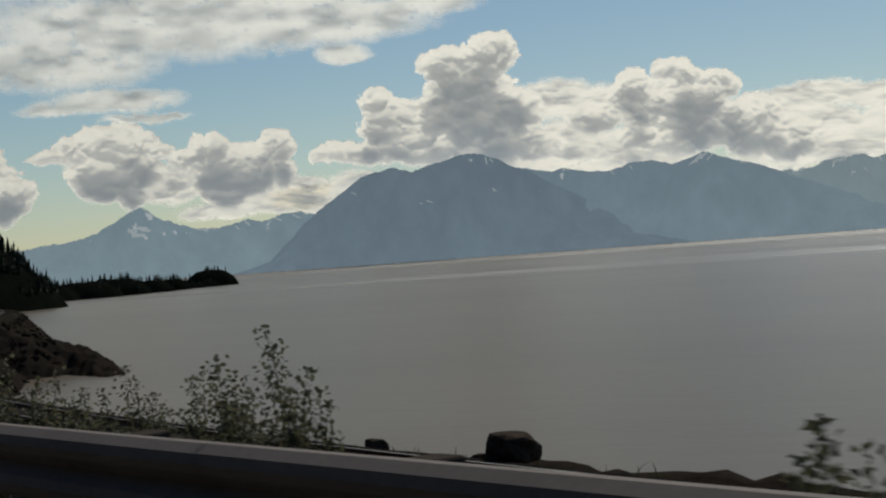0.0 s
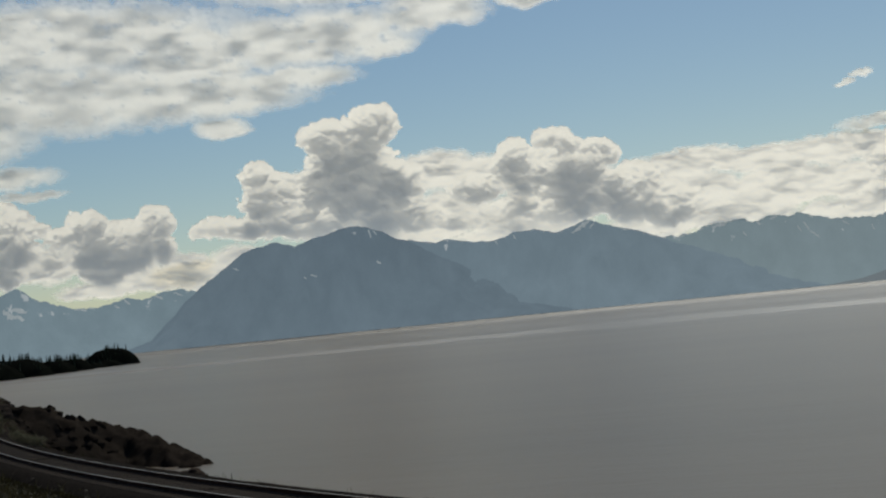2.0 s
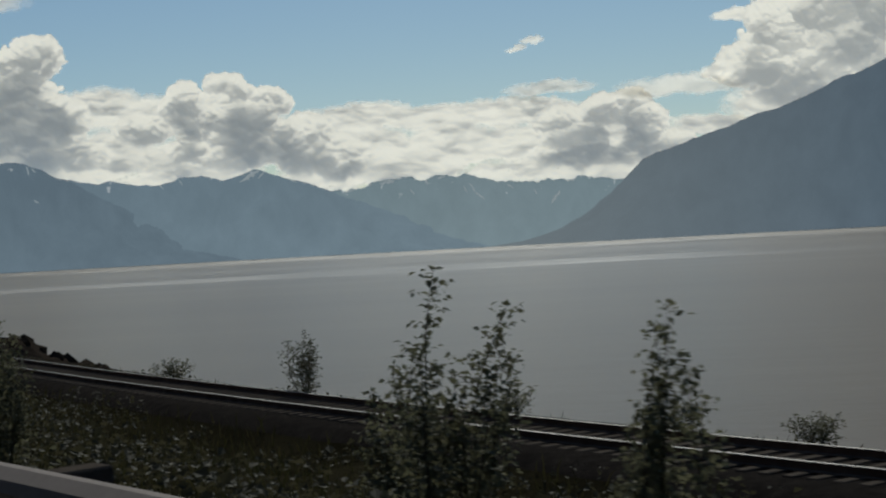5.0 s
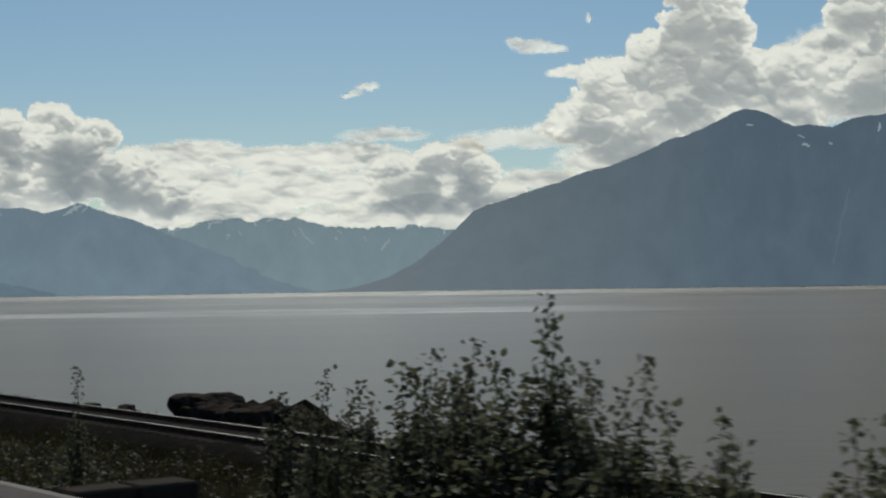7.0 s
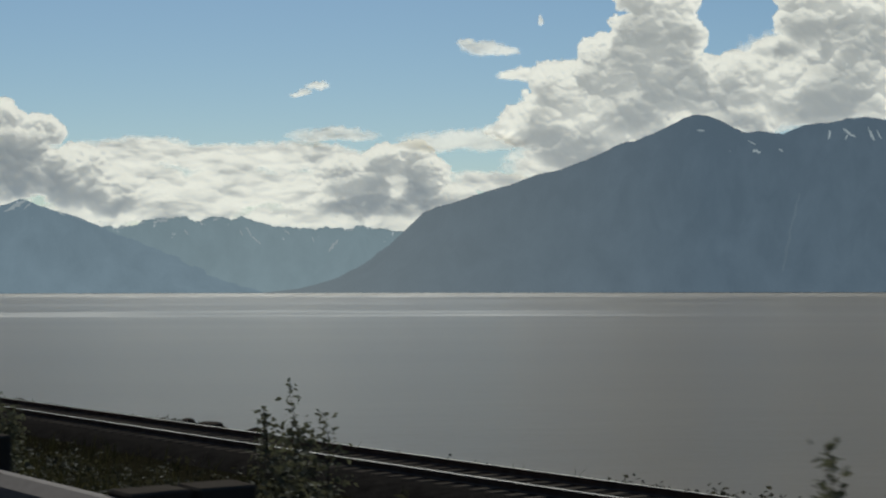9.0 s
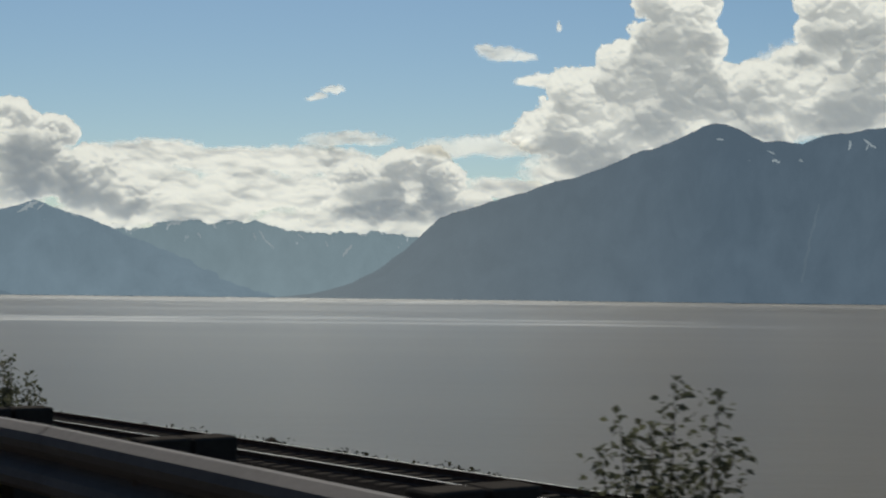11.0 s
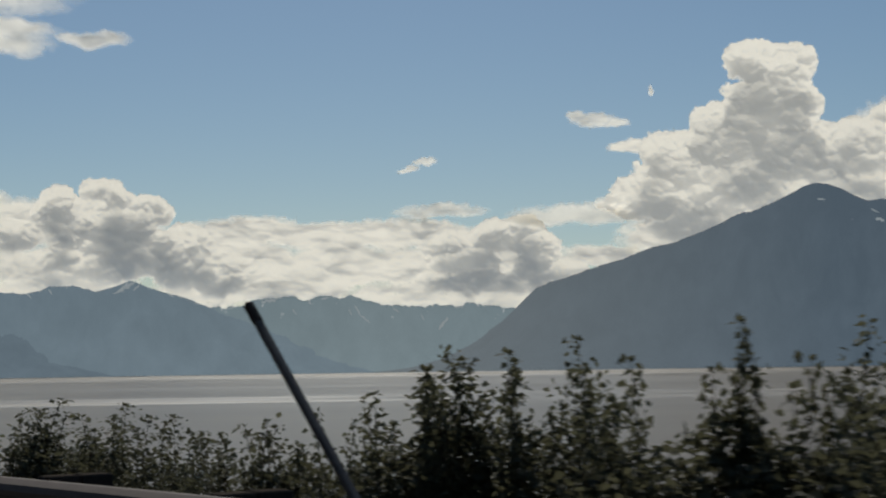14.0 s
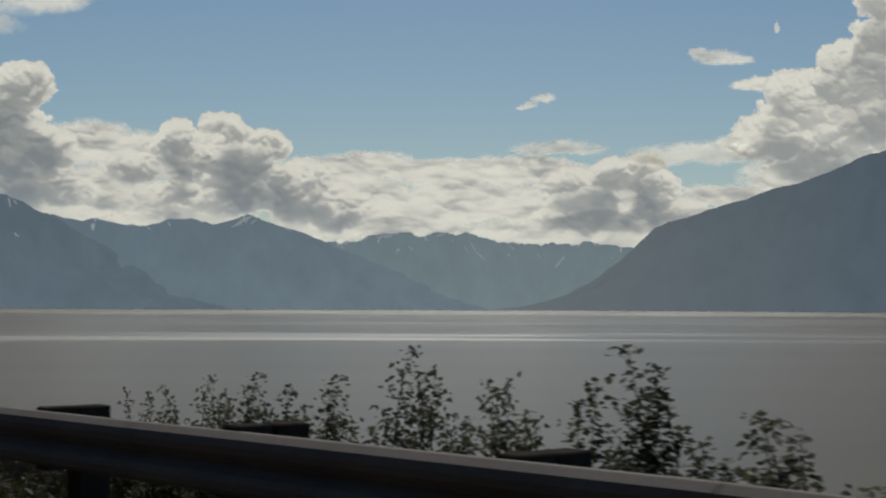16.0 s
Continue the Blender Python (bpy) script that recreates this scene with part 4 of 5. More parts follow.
def leaf_mesh(name, points, ways, sizes, rng, material):
    """Pointed oval leaves, folded along the rib, one for each point."""
    P, W, S = np.array(points), np.array(ways), np.array(sizes)[:, None]
    n = len(P)
    d = W + rng.normal(0, 0.35, (n, 3)) + np.array((0, 0, -0.25))
    d = d / (np.linalg.norm(d, axis=1, keepdims=True) + 1e-9)
    s = np.cross(d, np.array((0.03, 0.02, 1.0)))
    s = s / (np.linalg.norm(s, axis=1, keepdims=True) + 1e-9)
    u = np.cross(s, d)
    roll = rng.uniform(-1.1, 1.1, (n, 1))
    s, u = np.cos(roll) * s + np.sin(roll) * u, -np.sin(roll) * s + np.cos(roll) * u
    w = S * rng.uniform(0.30, 0.42, (n, 1))
    V = np.stack([P, P + d * S * 0.42 + s * w + u * S * 0.08, P + d * S - np.array((0, 0, 0.12)) * S, P + d * S * 0.42 - s * w + u * S * 0.08], 1).reshape(-1, 3)
    i = np.arange(n)[:, None] * 4
    F = np.stack([i + np.array([0, 1, 2]), i + np.array([0, 2, 3])], 1).reshape(-1, 3)
    return mesh_of(name, V, F, material)


def shrub(height, width, seed, leaf=0.06):
    """An alder shrub: several upright stems with leafy side twigs, full at the foot and pointed at the top."""
    rng = np.random.default_rng(seed)
    thing = empty("alder_shrub", (0, 0, -50))
    points, ways, sizes = [], [], []
    stems = max(4, int(round(3 + width * 5.5)))
    for i in range(stems):
        share = 1.0 if i == 0 else rng.uniform(0.6, 0.97)
        a = rng.uniform(0, 2 * math.pi)
        lean = width * (0.06 if i == 0 else rng.uniform(0.12, 0.42))
        foot = np.array((math.cos(a), math.sin(a), 0)) * width * 0.14 * rng.random()
        tip = np.array((math.cos(a) * lean, math.sin(a) * lean, height * share))
        bend = rng.normal(0, 0.035 * height, 3) * np.array((1, 1, 0))
        pts = np.array([foot + (tip - foot) * u + bend * math.sin(math.pi * u) + rng.normal(0, 0.006 * height, 3) * (0 < u < 1) for u in np.linspace(0, 1, 6)])
        sv, sf = [], []
        add_tube(sv, sf, pts, 0.007 + 0.005 * height * share, 0.002, 3)
        run = height * share
        for u in np.concatenate([np.arange(0.06, 0.4, 0.045 / run), np.arange(0.4, 1.0, 0.018 / run)]):
            k = min(int(u * 5), 4)
            p = pts[k] + (pts[k + 1] - pts[k]) * (u * 5 - k)
            b = rng.uniform(0, 2 * math.pi)
            out = np.array((math.cos(b), math.sin(b), rng.uniform(0.1, 0.8)))
            out = out / np.linalg.norm(out)
            full = 0.27 * width * (1.05 - u) ** 0.55 + 0.03
            reach = full * rng.uniform(0.35, 1.25)
            q = p + out * reach
            if rng.random() < 0.035:
                add_tube(sv, sf, np.array([p, (p + q) / 2 + rng.normal(0, 0.01, 3), q]), 0.0032, 0.0014, 3)
            for w in np.linspace(0.15, 1.0, max(2, int(reach / 0.033))):
                points.append(p + (q - p) * w + rng.normal(0, 0.012, 3))
                ways.append(out + rng.normal(0, 0.6, 3))
                sizes.append(leaf * rng.uniform(0.65, 1.2))
        for _ in range(4):
            points.append(pts[-1]), ways.append(np.array((rng.normal() * 0.5, rng.normal() * 0.5, 0.8))), sizes.append(leaf * rng.uniform(0.7, 1.0))
        part("stem", mesh_of("stem", sv, sf, MAT["bark"]), thing)
    part("foliage", leaf_mesh("foliage", points, ways, sizes, rng, MAT["leaf"]), thing)
    return thing


# station, metres from the lane, height of the top, width; stretch by stretch
SHRUBS = [
    [(0.14, 4.0, 1.56, 0.13), (0.15, 4.5, 1.40, 0.12), (0.16, 4.5, 1.39, 0.10), (0.41, 6.0, 1.29, 0.16), (0.46, 6.5, 1.25, 0.22), (0.49, 6.7, 1.71, 0.41), (0.53, 7.0, 1.30, 0.30), (0.59, 7.5, 1.28, 0.38), (0.66, 8.0, 0.86, 0.30), (0.69, 8.0, 0.78, 0.37), (0.72, 6.6, 1.40, 0.49), (0.72, 8.0, 0.70, 0.38), (0.73, 7.2, 1.21, 0.51), (0.73, 8.0, 1.19, 0.39), (0.77, 7.9, 0.86, 0.40)],
    [(0.75, 5.5, 1.36, 0.22), (0.76, 5.6, 1.40, 0.17), (0.76, 5.5, 1.55, 0.23), (0.79, 5.8, 1.38, 0.19), (0.80, 6.0, 1.29, 0.19), (0.81, 6.0, 1.34, 0.20), (0.82, 6.0, 1.45, 0.30), (0.83, 6.0, 1.53, 0.20), (0.84, 6.0, 1.73, 0.21), (0.85, 6.0, 1.84, 0.35), (0.87, 6.0, 1.69, 0.22), (0.88, 6.0, 1.69, 0.26), (0.90, 6.2, 1.59, 0.23), (0.93, 6.0, 1.84, 0.28), (0.93, 6.2, 1.66, 0.24), (0.93, 6.5, 1.60, 0.33), (1.00, 6.5, 1.40, 0.32), (1.08, 7.0, 1.52, 0.47), (1.20, 8.0, 1.66, 0.50), (1.21, 6.1, 1.66, 0.36), (1.22, 6.5, 1.75, 0.37), (1.23, 6.9, 1.60, 0.38), (1.23, 8.0, 1.91, 0.52), (1.26, 7.6, 1.84, 0.53), (1.26, 7.8, 1.53, 0.40), (1.28, 8.2, 1.50, 0.69)],
    [(1.16, 4.5, 1.82, 0.12), (1.16, 4.5, 1.96, 0.17), (1.18, 4.5, 1.99, 0.19), (1.20, 4.5, 1.95, 0.14), (1.26, 5.5, 1.49, 0.20), (1.27, 5.5, 1.72, 0.26), (1.31, 6.0, 1.89, 0.23), (1.33, 6.0, 1.91, 0.31), (1.37, 6.0, 1.87, 0.29), (1.38, 6.5, 1.72, 0.27), (1.39, 6.0, 1.70, 0.30), (1.42, 6.0, 1.58, 0.32), (1.62, 8.0, 1.14, 0.34), (1.67, 8.0, 0.98, 0.30)],
    [(1.71, 5.5, 1.24, 0.13), (1.72, 5.5, 1.40, 0.16), (1.75, 6.0, 1.48, 0.15), (1.76, 6.0, 1.87, 0.27), (1.77, 6.0, 1.68, 0.18), (1.80, 6.5, 1.85, 0.30), (1.82, 6.5, 1.75, 0.24), (1.84, 6.5, 1.73, 0.18), (1.85, 6.5, 1.99, 0.29), (1.87, 6.5, 1.74, 0.22), (1.92, 7.0, 1.55, 0.25), (1.94, 7.0, 1.81, 0.30), (1.95, 6.5, 1.60, 0.17), (1.96, 7.0, 1.53, 0.18), (1.98, 6.5, 1.38, 0.27), (2.00, 6.5, 1.42, 0.23), (2.01, 6.4, 1.73, 0.23), (2.04, 6.3, 2.14, 0.34), (2.08, 6.3, 1.79, 0.31), (2.15, 6.3, 1.81, 0.17)],
    [(2.99, 5.5, 1.49, 0.26), (3.01, 5.5, 1.80, 0.27), (3.04, 5.5, 2.02, 0.56), (3.19, 5.6, 1.65, 0.23), (3.22, 6.6, 1.33, 0.31)],
    [(3.17, 4.8, 1.60, 0.26), (3.18, 4.8, 1.35, 0.18), (3.18, 4.9, 1.43, 0.14), (3.20, 5.0, 1.19, 0.14), (3.21, 5.0, 1.11, 0.15), (3.22, 5.0, 1.21, 0.10), (3.24, 5.0, 1.35, 0.16), (3.25, 5.1, 1.29, 0.16), (3.26, 5.1, 1.54, 0.17), (3.26, 5.2, 1.31, 0.17), (3.27, 5.0, 1.77, 0.25), (3.28, 5.0, 1.55, 0.17), (3.28, 5.1, 1.55, 0.17), (3.30, 5.0, 1.62, 0.24), (3.30, 5.2, 1.46, 0.18), (3.35, 5.6, 1.27, 0.20), (3.39, 6.0, 1.15, 0.23), (3.40, 6.0, 1.26, 0.19), (3.41, 5.6, 1.22, 0.23), (3.41, 5.8, 1.09, 0.23), (3.43, 5.7, 1.41, 0.24), (3.44, 5.6, 1.66, 0.32), (3.46, 5.6, 1.91, 0.33), (3.48, 5.7, 1.59, 0.26), (3.49, 5.6, 1.68, 0.26), (3.51, 5.6, 2.30, 0.49), (3.58, 6.0, 1.61, 0.30), (3.65, 6.5, 1.82, 0.34), (3.66, 5.4, 1.47, 0.34), (3.68, 5.7, 1.17, 0.34), (3.71, 6.4, 1.10, 0.37), (3.73, 6.8, 1.36, 0.37)],
    [(3.66, 4.6, 1.11, 0.12), (3.67, 4.6, 1.32, 0.19), (3.68, 4.6, 1.47, 0.29), (3.70, 4.6, 1.25, 0.18), (3.71, 4.6, 1.43, 0.14), (3.73, 5.0, 1.06, 0.23), (3.77, 5.5, 1.25, 0.15), (3.79, 5.5, 1.31, 0.24), (3.80, 5.5, 0.94, 0.12), (3.85, 6.0, 0.95, 0.24), (3.87, 6.0, 1.05, 0.29), (3.89, 6.0, 0.85, 0.15), (3.91, 6.0, 1.33, 0.35), (3.94, 6.0, 1.01, 0.16), (3.99, 6.4, 1.44, 0.27), (4.01, 6.5, 1.89, 0.42), (4.06, 6.5, 1.60, 0.55), (4.14, 6.5, 1.51, 0.44), (4.19, 6.6, 1.13, 0.42)],
    [(4.38, 7.0, 0.39, 0.20), (4.41, 7.2, 0.80, 0.33), (4.44, 7.4, 1.01, 0.22), (4.47, 7.4, 1.22, 0.27), (4.49, 7.5, 1.50, 0.28), (4.50, 7.4, 0.89, 0.29), (4.59, 8.0, 0.44, 0.22), (5.82, 21.2, -2.16, 0.56), (5.99, 21.2, -2.16, 1.21), (6.24, 21.2, -2.24, 1.14), (6.68, 21.0, -0.63, 1.11), (7.11, 21.0, -1.65, 1.53)],
    [(6.47, 5.0, 1.10, 0.14), (6.49, 5.0, 1.21, 0.21), (6.52, 5.0, 1.05, 0.20), (6.53, 5.0, 1.21, 0.18)],
    [(6.67, 5.0, 1.10, 0.16), (6.68, 5.0, 1.01, 0.18), (6.68, 5.0, 0.94, 0.19), (6.70, 5.2, 1.00, 0.20), (6.72, 5.3, 0.91, 0.21), (6.73, 5.5, 1.13, 0.19), (6.76, 5.8, 0.86, 0.21), (6.76, 6.0, 0.99, 0.27), (6.77, 5.8, 0.79, 0.21), (6.79, 6.0, 1.05, 0.32), (6.81, 6.0, 0.56, 0.16), (6.82, 6.0, 0.68, 0.27), (6.85, 6.0, 0.74, 0.25), (6.95, 6.5, 0.56, 0.21), (6.98, 6.5, 0.86, 0.36), (7.02, 6.8, 0.69, 0.29), (7.05, 7.0, 0.91, 0.35), (7.07, 7.0, 0.96, 0.31), (7.08, 7.0, 1.25, 0.32), (7.11, 7.0, 1.02, 0.33), (7.13, 7.0, 1.27, 0.34), (7.16, 7.1, 1.07, 0.35), (7.17, 7.0, 1.37, 0.35), (7.19, 6.0, 0.80, 0.35), (7.19, 6.2, 0.61, 0.36), (7.20, 7.2, 0.95, 0.37), (7.21, 6.6, 0.81, 0.37), (7.22, 7.0, 0.72, 0.37)],
    [(7.22, 5.5, 0.61, 0.13), (7.24, 5.8, 0.71, 0.20), (7.25, 5.8, 0.76, 0.17), (7.26, 5.8, 0.81, 0.20), (7.26, 5.8, 0.98, 0.15), (7.28, 6.0, 0.84, 0.19), (7.29, 6.0, 0.93, 0.13), (7.31, 6.2, 0.77, 0.17), (7.31, 6.2, 0.93, 0.20), (7.32, 6.2, 1.30, 0.20), (7.33, 6.3, 0.85, 0.17), (7.34, 6.3, 0.95, 0.18), (7.35, 6.3, 1.03, 0.22), (7.37, 6.5, 0.88, 0.23), (7.38, 6.5, 0.94, 0.38), (7.40, 6.6, 0.79, 0.24), (7.40, 6.5, 0.83, 0.32), (7.46, 7.0, 0.63, 0.27), (7.52, 7.5, 0.65, 0.40), (7.56, 7.7, 0.40, 0.32), (7.76, 7.6, 0.50, 0.20)],
    [(7.69, 5.0, 0.83, 0.14), (7.84, 6.5, 0.88, 0.21), (8.19, 6.0, 0.75, 0.47), (8.21, 6.8, 0.65, 0.31), (8.22, 7.2, 0.45, 0.25)],
    [(8.20, 5.5, 0.79, 0.13), (8.22, 5.5, 0.82, 0.19), (8.44, 7.0, 0.50, 0.35), (8.65, 8.5, 0.26, 0.30), (8.69, 8.5, 0.59, 0.38), (8.71, 6.8, 0.59, 0.37), (8.75, 7.7, 1.16, 0.59), (8.77, 8.5, 0.94, 0.34), (8.79, 9.0, 0.36, 0.28)],
    [(8.69, 5.5, 0.60, 0.15), (8.70, 5.5, 0.60, 0.18), (9.09, 9.9, 0.15, 0.24), (9.27, 10.0, 0.51, 0.50), (9.29, 9.0, -0.03, 0.43), (9.31, 10.0, 0.04, 0.30)],
    [(9.20, 5.5, 0.67, 0.15), (9.38, 5.4, 0.46, 0.32)],
    [(10.02, 8.3, 0.77, 0.79), (10.08, 8.3, 0.30, 0.46)],
    [(11.59, 5.5, 0.52, 0.12), (11.60, 5.5, 0.64, 0.16), (11.62, 5.5, 0.76, 0.20), (11.64, 5.5, 0.79, 0.24)],
    [(11.68, 4.6, 0.86, 0.11), (11.69, 4.6, 0.90, 0.16), (11.79, 5.0, 0.87, 0.18), (11.81, 5.0, 0.82, 0.15), (11.83, 5.0, 1.10, 0.16), (11.85, 5.0, 0.85, 0.17), (11.91, 5.5, 0.83, 0.19), (11.93, 5.5, 0.89, 0.28), (11.97, 5.5, 0.99, 0.34), (12.00, 5.5, 0.68, 0.27), (12.11, 6.0, 1.51, 0.32), (12.18, 6.1, 1.74, 0.41), (12.19, 6.5, 1.29, 0.30)],
    [(12.24, 5.0, 0.94, 0.26), (12.25, 5.0, 0.85, 0.16), (12.33, 5.3, 0.64, 0.13), (12.36, 5.5, 0.83, 0.31), (12.38, 5.5, 0.67, 0.22), (12.40, 5.5, 0.54, 0.19), (12.51, 6.0, 0.58, 0.14), (12.53, 6.0, 0.70, 0.29), (12.61, 6.5, 1.09, 0.27), (12.64, 6.5, 0.81, 0.34), (12.70, 6.4, 1.07, 0.55), (12.71, 6.8, 0.94, 0.37)],
    [(12.66, 5.0, 1.22, 0.13), (12.67, 5.0, 1.22, 0.16), (12.67, 5.0, 1.28, 0.18), (12.68, 5.2, 1.25, 0.17), (12.69, 5.2, 1.32, 0.19), (12.70, 5.4, 1.36, 0.18), (12.71, 5.4, 1.46, 0.23), (12.72, 5.5, 1.47, 0.21), (12.72, 5.5, 1.61, 0.40), (12.73, 5.4, 1.41, 0.22), (12.73, 5.5, 1.50, 0.22), (12.74, 5.3, 1.41, 0.27), (12.75, 5.3, 1.30, 0.22), (12.75, 5.4, 1.30, 0.20), (12.77, 5.4, 1.30, 0.20), (12.77, 5.3, 1.42, 0.32), (12.79, 5.4, 1.15, 0.18), (12.79, 5.3, 1.12, 0.18), (12.81, 5.3, 1.28, 0.31), (12.85, 5.5, 1.08, 0.24), (12.87, 5.5, 0.93, 0.21), (12.89, 5.5, 0.99, 0.22), (12.96, 6.0, 0.76, 0.21), (12.98, 6.0, 0.91, 0.26), (13.01, 6.2, 1.07, 0.28), (13.03, 6.3, 1.34, 0.19), (13.07, 6.5, 1.23, 0.31), (13.09, 6.5, 1.44, 0.27), (13.11, 6.5, 1.17, 0.44), (13.14, 6.5, 1.60, 0.34), (13.14, 6.7, 1.22, 0.34), (13.21, 7.0, 1.20, 0.50), (13.23, 7.0, 1.14, 0.38)],
    [(13.21, 6.0, 1.17, 0.19), (13.24, 6.5, 1.35, 0.24), (13.25, 6.8, 1.41, 0.25), (13.26, 6.9, 1.57, 0.29), (13.27, 6.9, 1.70, 0.30), (13.28, 6.9, 1.31, 0.27), (13.28, 6.9, 1.80, 0.40), (13.28, 6.9, 1.57, 0.27), (13.29, 6.9, 1.57, 0.27), (13.30, 6.9, 1.30, 0.28), (13.31, 6.9, 1.44, 0.35), (13.32, 6.9, 1.22, 0.25), (13.34, 6.5, 0.93, 0.22), (13.34, 6.9, 1.40, 0.29), (13.35, 6.5, 0.88, 0.22), (13.37, 6.5, 0.93, 0.23), (13.40, 6.5, 0.71, 0.24), (13.64, 7.0, 1.12, 0.29), (13.66, 7.0, 1.23, 0.35), (13.67, 7.0, 1.48, 0.42), (13.70, 6.5, 0.98, 0.30), (13.70, 7.0, 1.15, 0.37), (13.71, 6.6, 0.91, 0.37), (13.72, 7.0, 1.33, 0.44)],
    [(13.69, 5.6, 0.92, 0.18), (13.69, 5.6, 0.96, 0.18), (13.70, 5.5, 1.01, 0.20), (13.72, 5.8, 0.89, 0.19), (13.73, 5.8, 0.86, 0.19), (13.75, 6.0, 0.85, 0.21), (13.75, 6.0, 0.99, 0.27), (13.76, 6.0, 0.83, 0.21), (13.77, 6.0, 0.88, 0.18), (13.79, 6.0, 0.90, 0.22), (13.81, 6.0, 0.68, 0.13), (13.84, 6.3, 0.66, 0.28), (13.87, 6.5, 0.57, 0.27), (13.90, 6.5, 0.49, 0.32), (13.93, 6.5, 0.48, 0.25), (13.99, 7.0, 0.61, 0.19), (14.02, 7.0, 0.72, 0.29), (14.05, 7.2, 0.79, 0.31), (14.08, 7.4, 0.92, 0.32), (14.10, 7.5, 1.12, 0.44), (14.13, 7.6, 1.06, 0.34), (14.16, 7.8, 1.28, 0.42), (14.20, 6.8, 1.57, 0.49), (14.20, 8.0, 1.46, 0.38), (14.21, 8.0, 1.36, 0.45), (14.22, 7.2, 1.33, 0.44), (14.23, 7.6, 1.45, 0.46), (14.24, 8.0, 1.62, 0.66)],
    [(14.18, 5.8, 1.53, 0.15), (14.20, 6.0, 1.29, 0.19), (14.20, 6.0, 1.29, 0.16), (14.21, 6.0, 1.26, 0.19), (14.21, 6.0, 1.39, 0.19), (14.22, 6.0, 1.34, 0.17), (14.22, 6.1, 1.29, 0.20), (14.23, 6.0, 1.58, 0.20), (14.23, 6.1, 1.34, 0.20), (14.25, 6.0, 1.40, 0.18), (14.27, 6.3, 1.25, 0.22), (14.27, 6.2, 1.26, 0.22), (14.29, 6.5, 1.32, 0.23), (14.31, 6.7, 1.38, 0.28), (14.32, 6.8, 1.55, 0.39), (14.34, 6.9, 1.46, 0.30), (14.35, 6.8, 1.43, 0.30), (14.36, 6.9, 1.43, 0.30), (14.36, 6.8, 1.51, 0.38), (14.38, 6.9, 1.36, 0.31), (14.38, 6.8, 1.36, 0.32), (14.40, 6.9, 1.20, 0.28), (14.42, 7.0, 1.03, 0.30), (14.43, 7.0, 0.98, 0.30), (14.45, 7.0, 1.02, 0.31), (14.47, 7.1, 0.92, 0.32), (14.47, 7.0, 0.97, 0.41), (14.50, 7.0, 0.77, 0.24), (14.51, 7.3, 0.90, 0.34), (14.58, 7.8, 0.77, 0.33), (14.61, 8.0, 0.94, 0.34), (14.64, 8.0, 0.93, 0.41), (14.66, 8.0, 1.04, 0.42), (14.68, 8.1, 0.92, 0.44), (14.70, 8.0, 0.91, 0.51), (14.73, 7.6, 0.98, 0.46), (14.74, 8.2, 0.93, 0.47), (14.74, 8.0, 1.09, 0.53)],
    [(14.69, 6.0, 0.87, 0.19), (14.75, 6.8, 0.93, 0.19), (14.77, 6.8, 0.85, 0.29), (14.80, 7.0, 0.90, 0.24), (14.82, 7.2, 1.08, 0.22), (14.84, 7.2, 1.03, 0.23), (14.87, 7.3, 1.00, 0.32), (14.90, 7.5, 1.06, 0.25), (14.92, 7.5, 1.00, 0.26), (14.94, 7.5, 1.33, 0.36), (14.98, 7.5, 1.13, 0.38), (15.05, 8.0, 0.62, 0.37), (15.08, 8.0, 0.48, 0.33), (15.15, 8.0, 0.56, 0.42), (15.22, 7.4, 0.80, 0.38), (15.23, 7.8, 0.98, 0.33), (15.23, 8.5, 1.49, 0.33), (15.24, 8.2, 1.10, 0.33)],
    [(15.22, 7.0, 0.82, 0.22), (15.28, 7.5, 0.75, 0.21), (15.30, 7.5, 0.91, 0.18), (15.34, 7.8, 0.85, 0.28), (15.37, 8.0, 1.03, 0.25), (15.39, 8.0, 1.27, 0.26), (15.41, 8.0, 1.09, 0.31), (15.42, 8.0, 1.17, 0.27), (15.45, 8.0, 0.88, 0.28), (15.56, 8.5, 0.79, 0.27), (15.67, 9.0, 0.63, 0.25), (15.68, 9.0, 1.21, 0.26), (15.70, 9.0, 0.85, 0.39), (15.73, 7.9, 1.54, 0.33), (15.73, 9.0, 1.10, 0.34), (15.74, 8.5, 1.49, 0.34), (15.75, 9.0, 0.95, 0.35)],
    [(15.71, 7.0, 1.48, 0.18), (15.72, 7.0, 1.09, 0.19), (15.77, 7.5, 0.81, 0.17), (15.78, 7.5, 0.62, 0.18), (15.79, 7.5, 0.60, 0.14), (15.81, 7.8, 0.97, 0.23), (15.83, 8.0, 1.10, 0.28), (15.84, 8.0, 1.34, 0.36), (15.86, 8.1, 1.29, 0.33), (15.87, 8.1, 1.50, 0.33), (15.88, 8.1, 1.41, 0.34), (15.89, 8.1, 1.59, 0.43), (15.91, 8.1, 1.35, 0.35), (15.92, 8.1, 1.50, 0.40), (15.95, 8.2, 1.18, 0.28), (15.98, 8.4, 0.87, 0.35), (16.01, 8.5, 0.79, 0.41), (16.05, 8.8, 0.70, 0.38), (16.09, 9.0, 0.94, 0.46), (16.12, 9.0, 0.75, 0.42), (16.12, 9.0, 0.87, 0.36), (16.15, 9.0, 0.97, 0.55), (16.18, 9.0, 0.77, 0.38), (16.20, 9.0, 0.75, 0.26), (16.22, 9.0, 0.68, 0.40), (16.23, 8.0, 0.56, 0.39), (16.23, 8.2, 0.62, 0.33), (16.24, 8.6, 0.61, 0.40), (16.24, 9.0, 0.80, 0.41)],
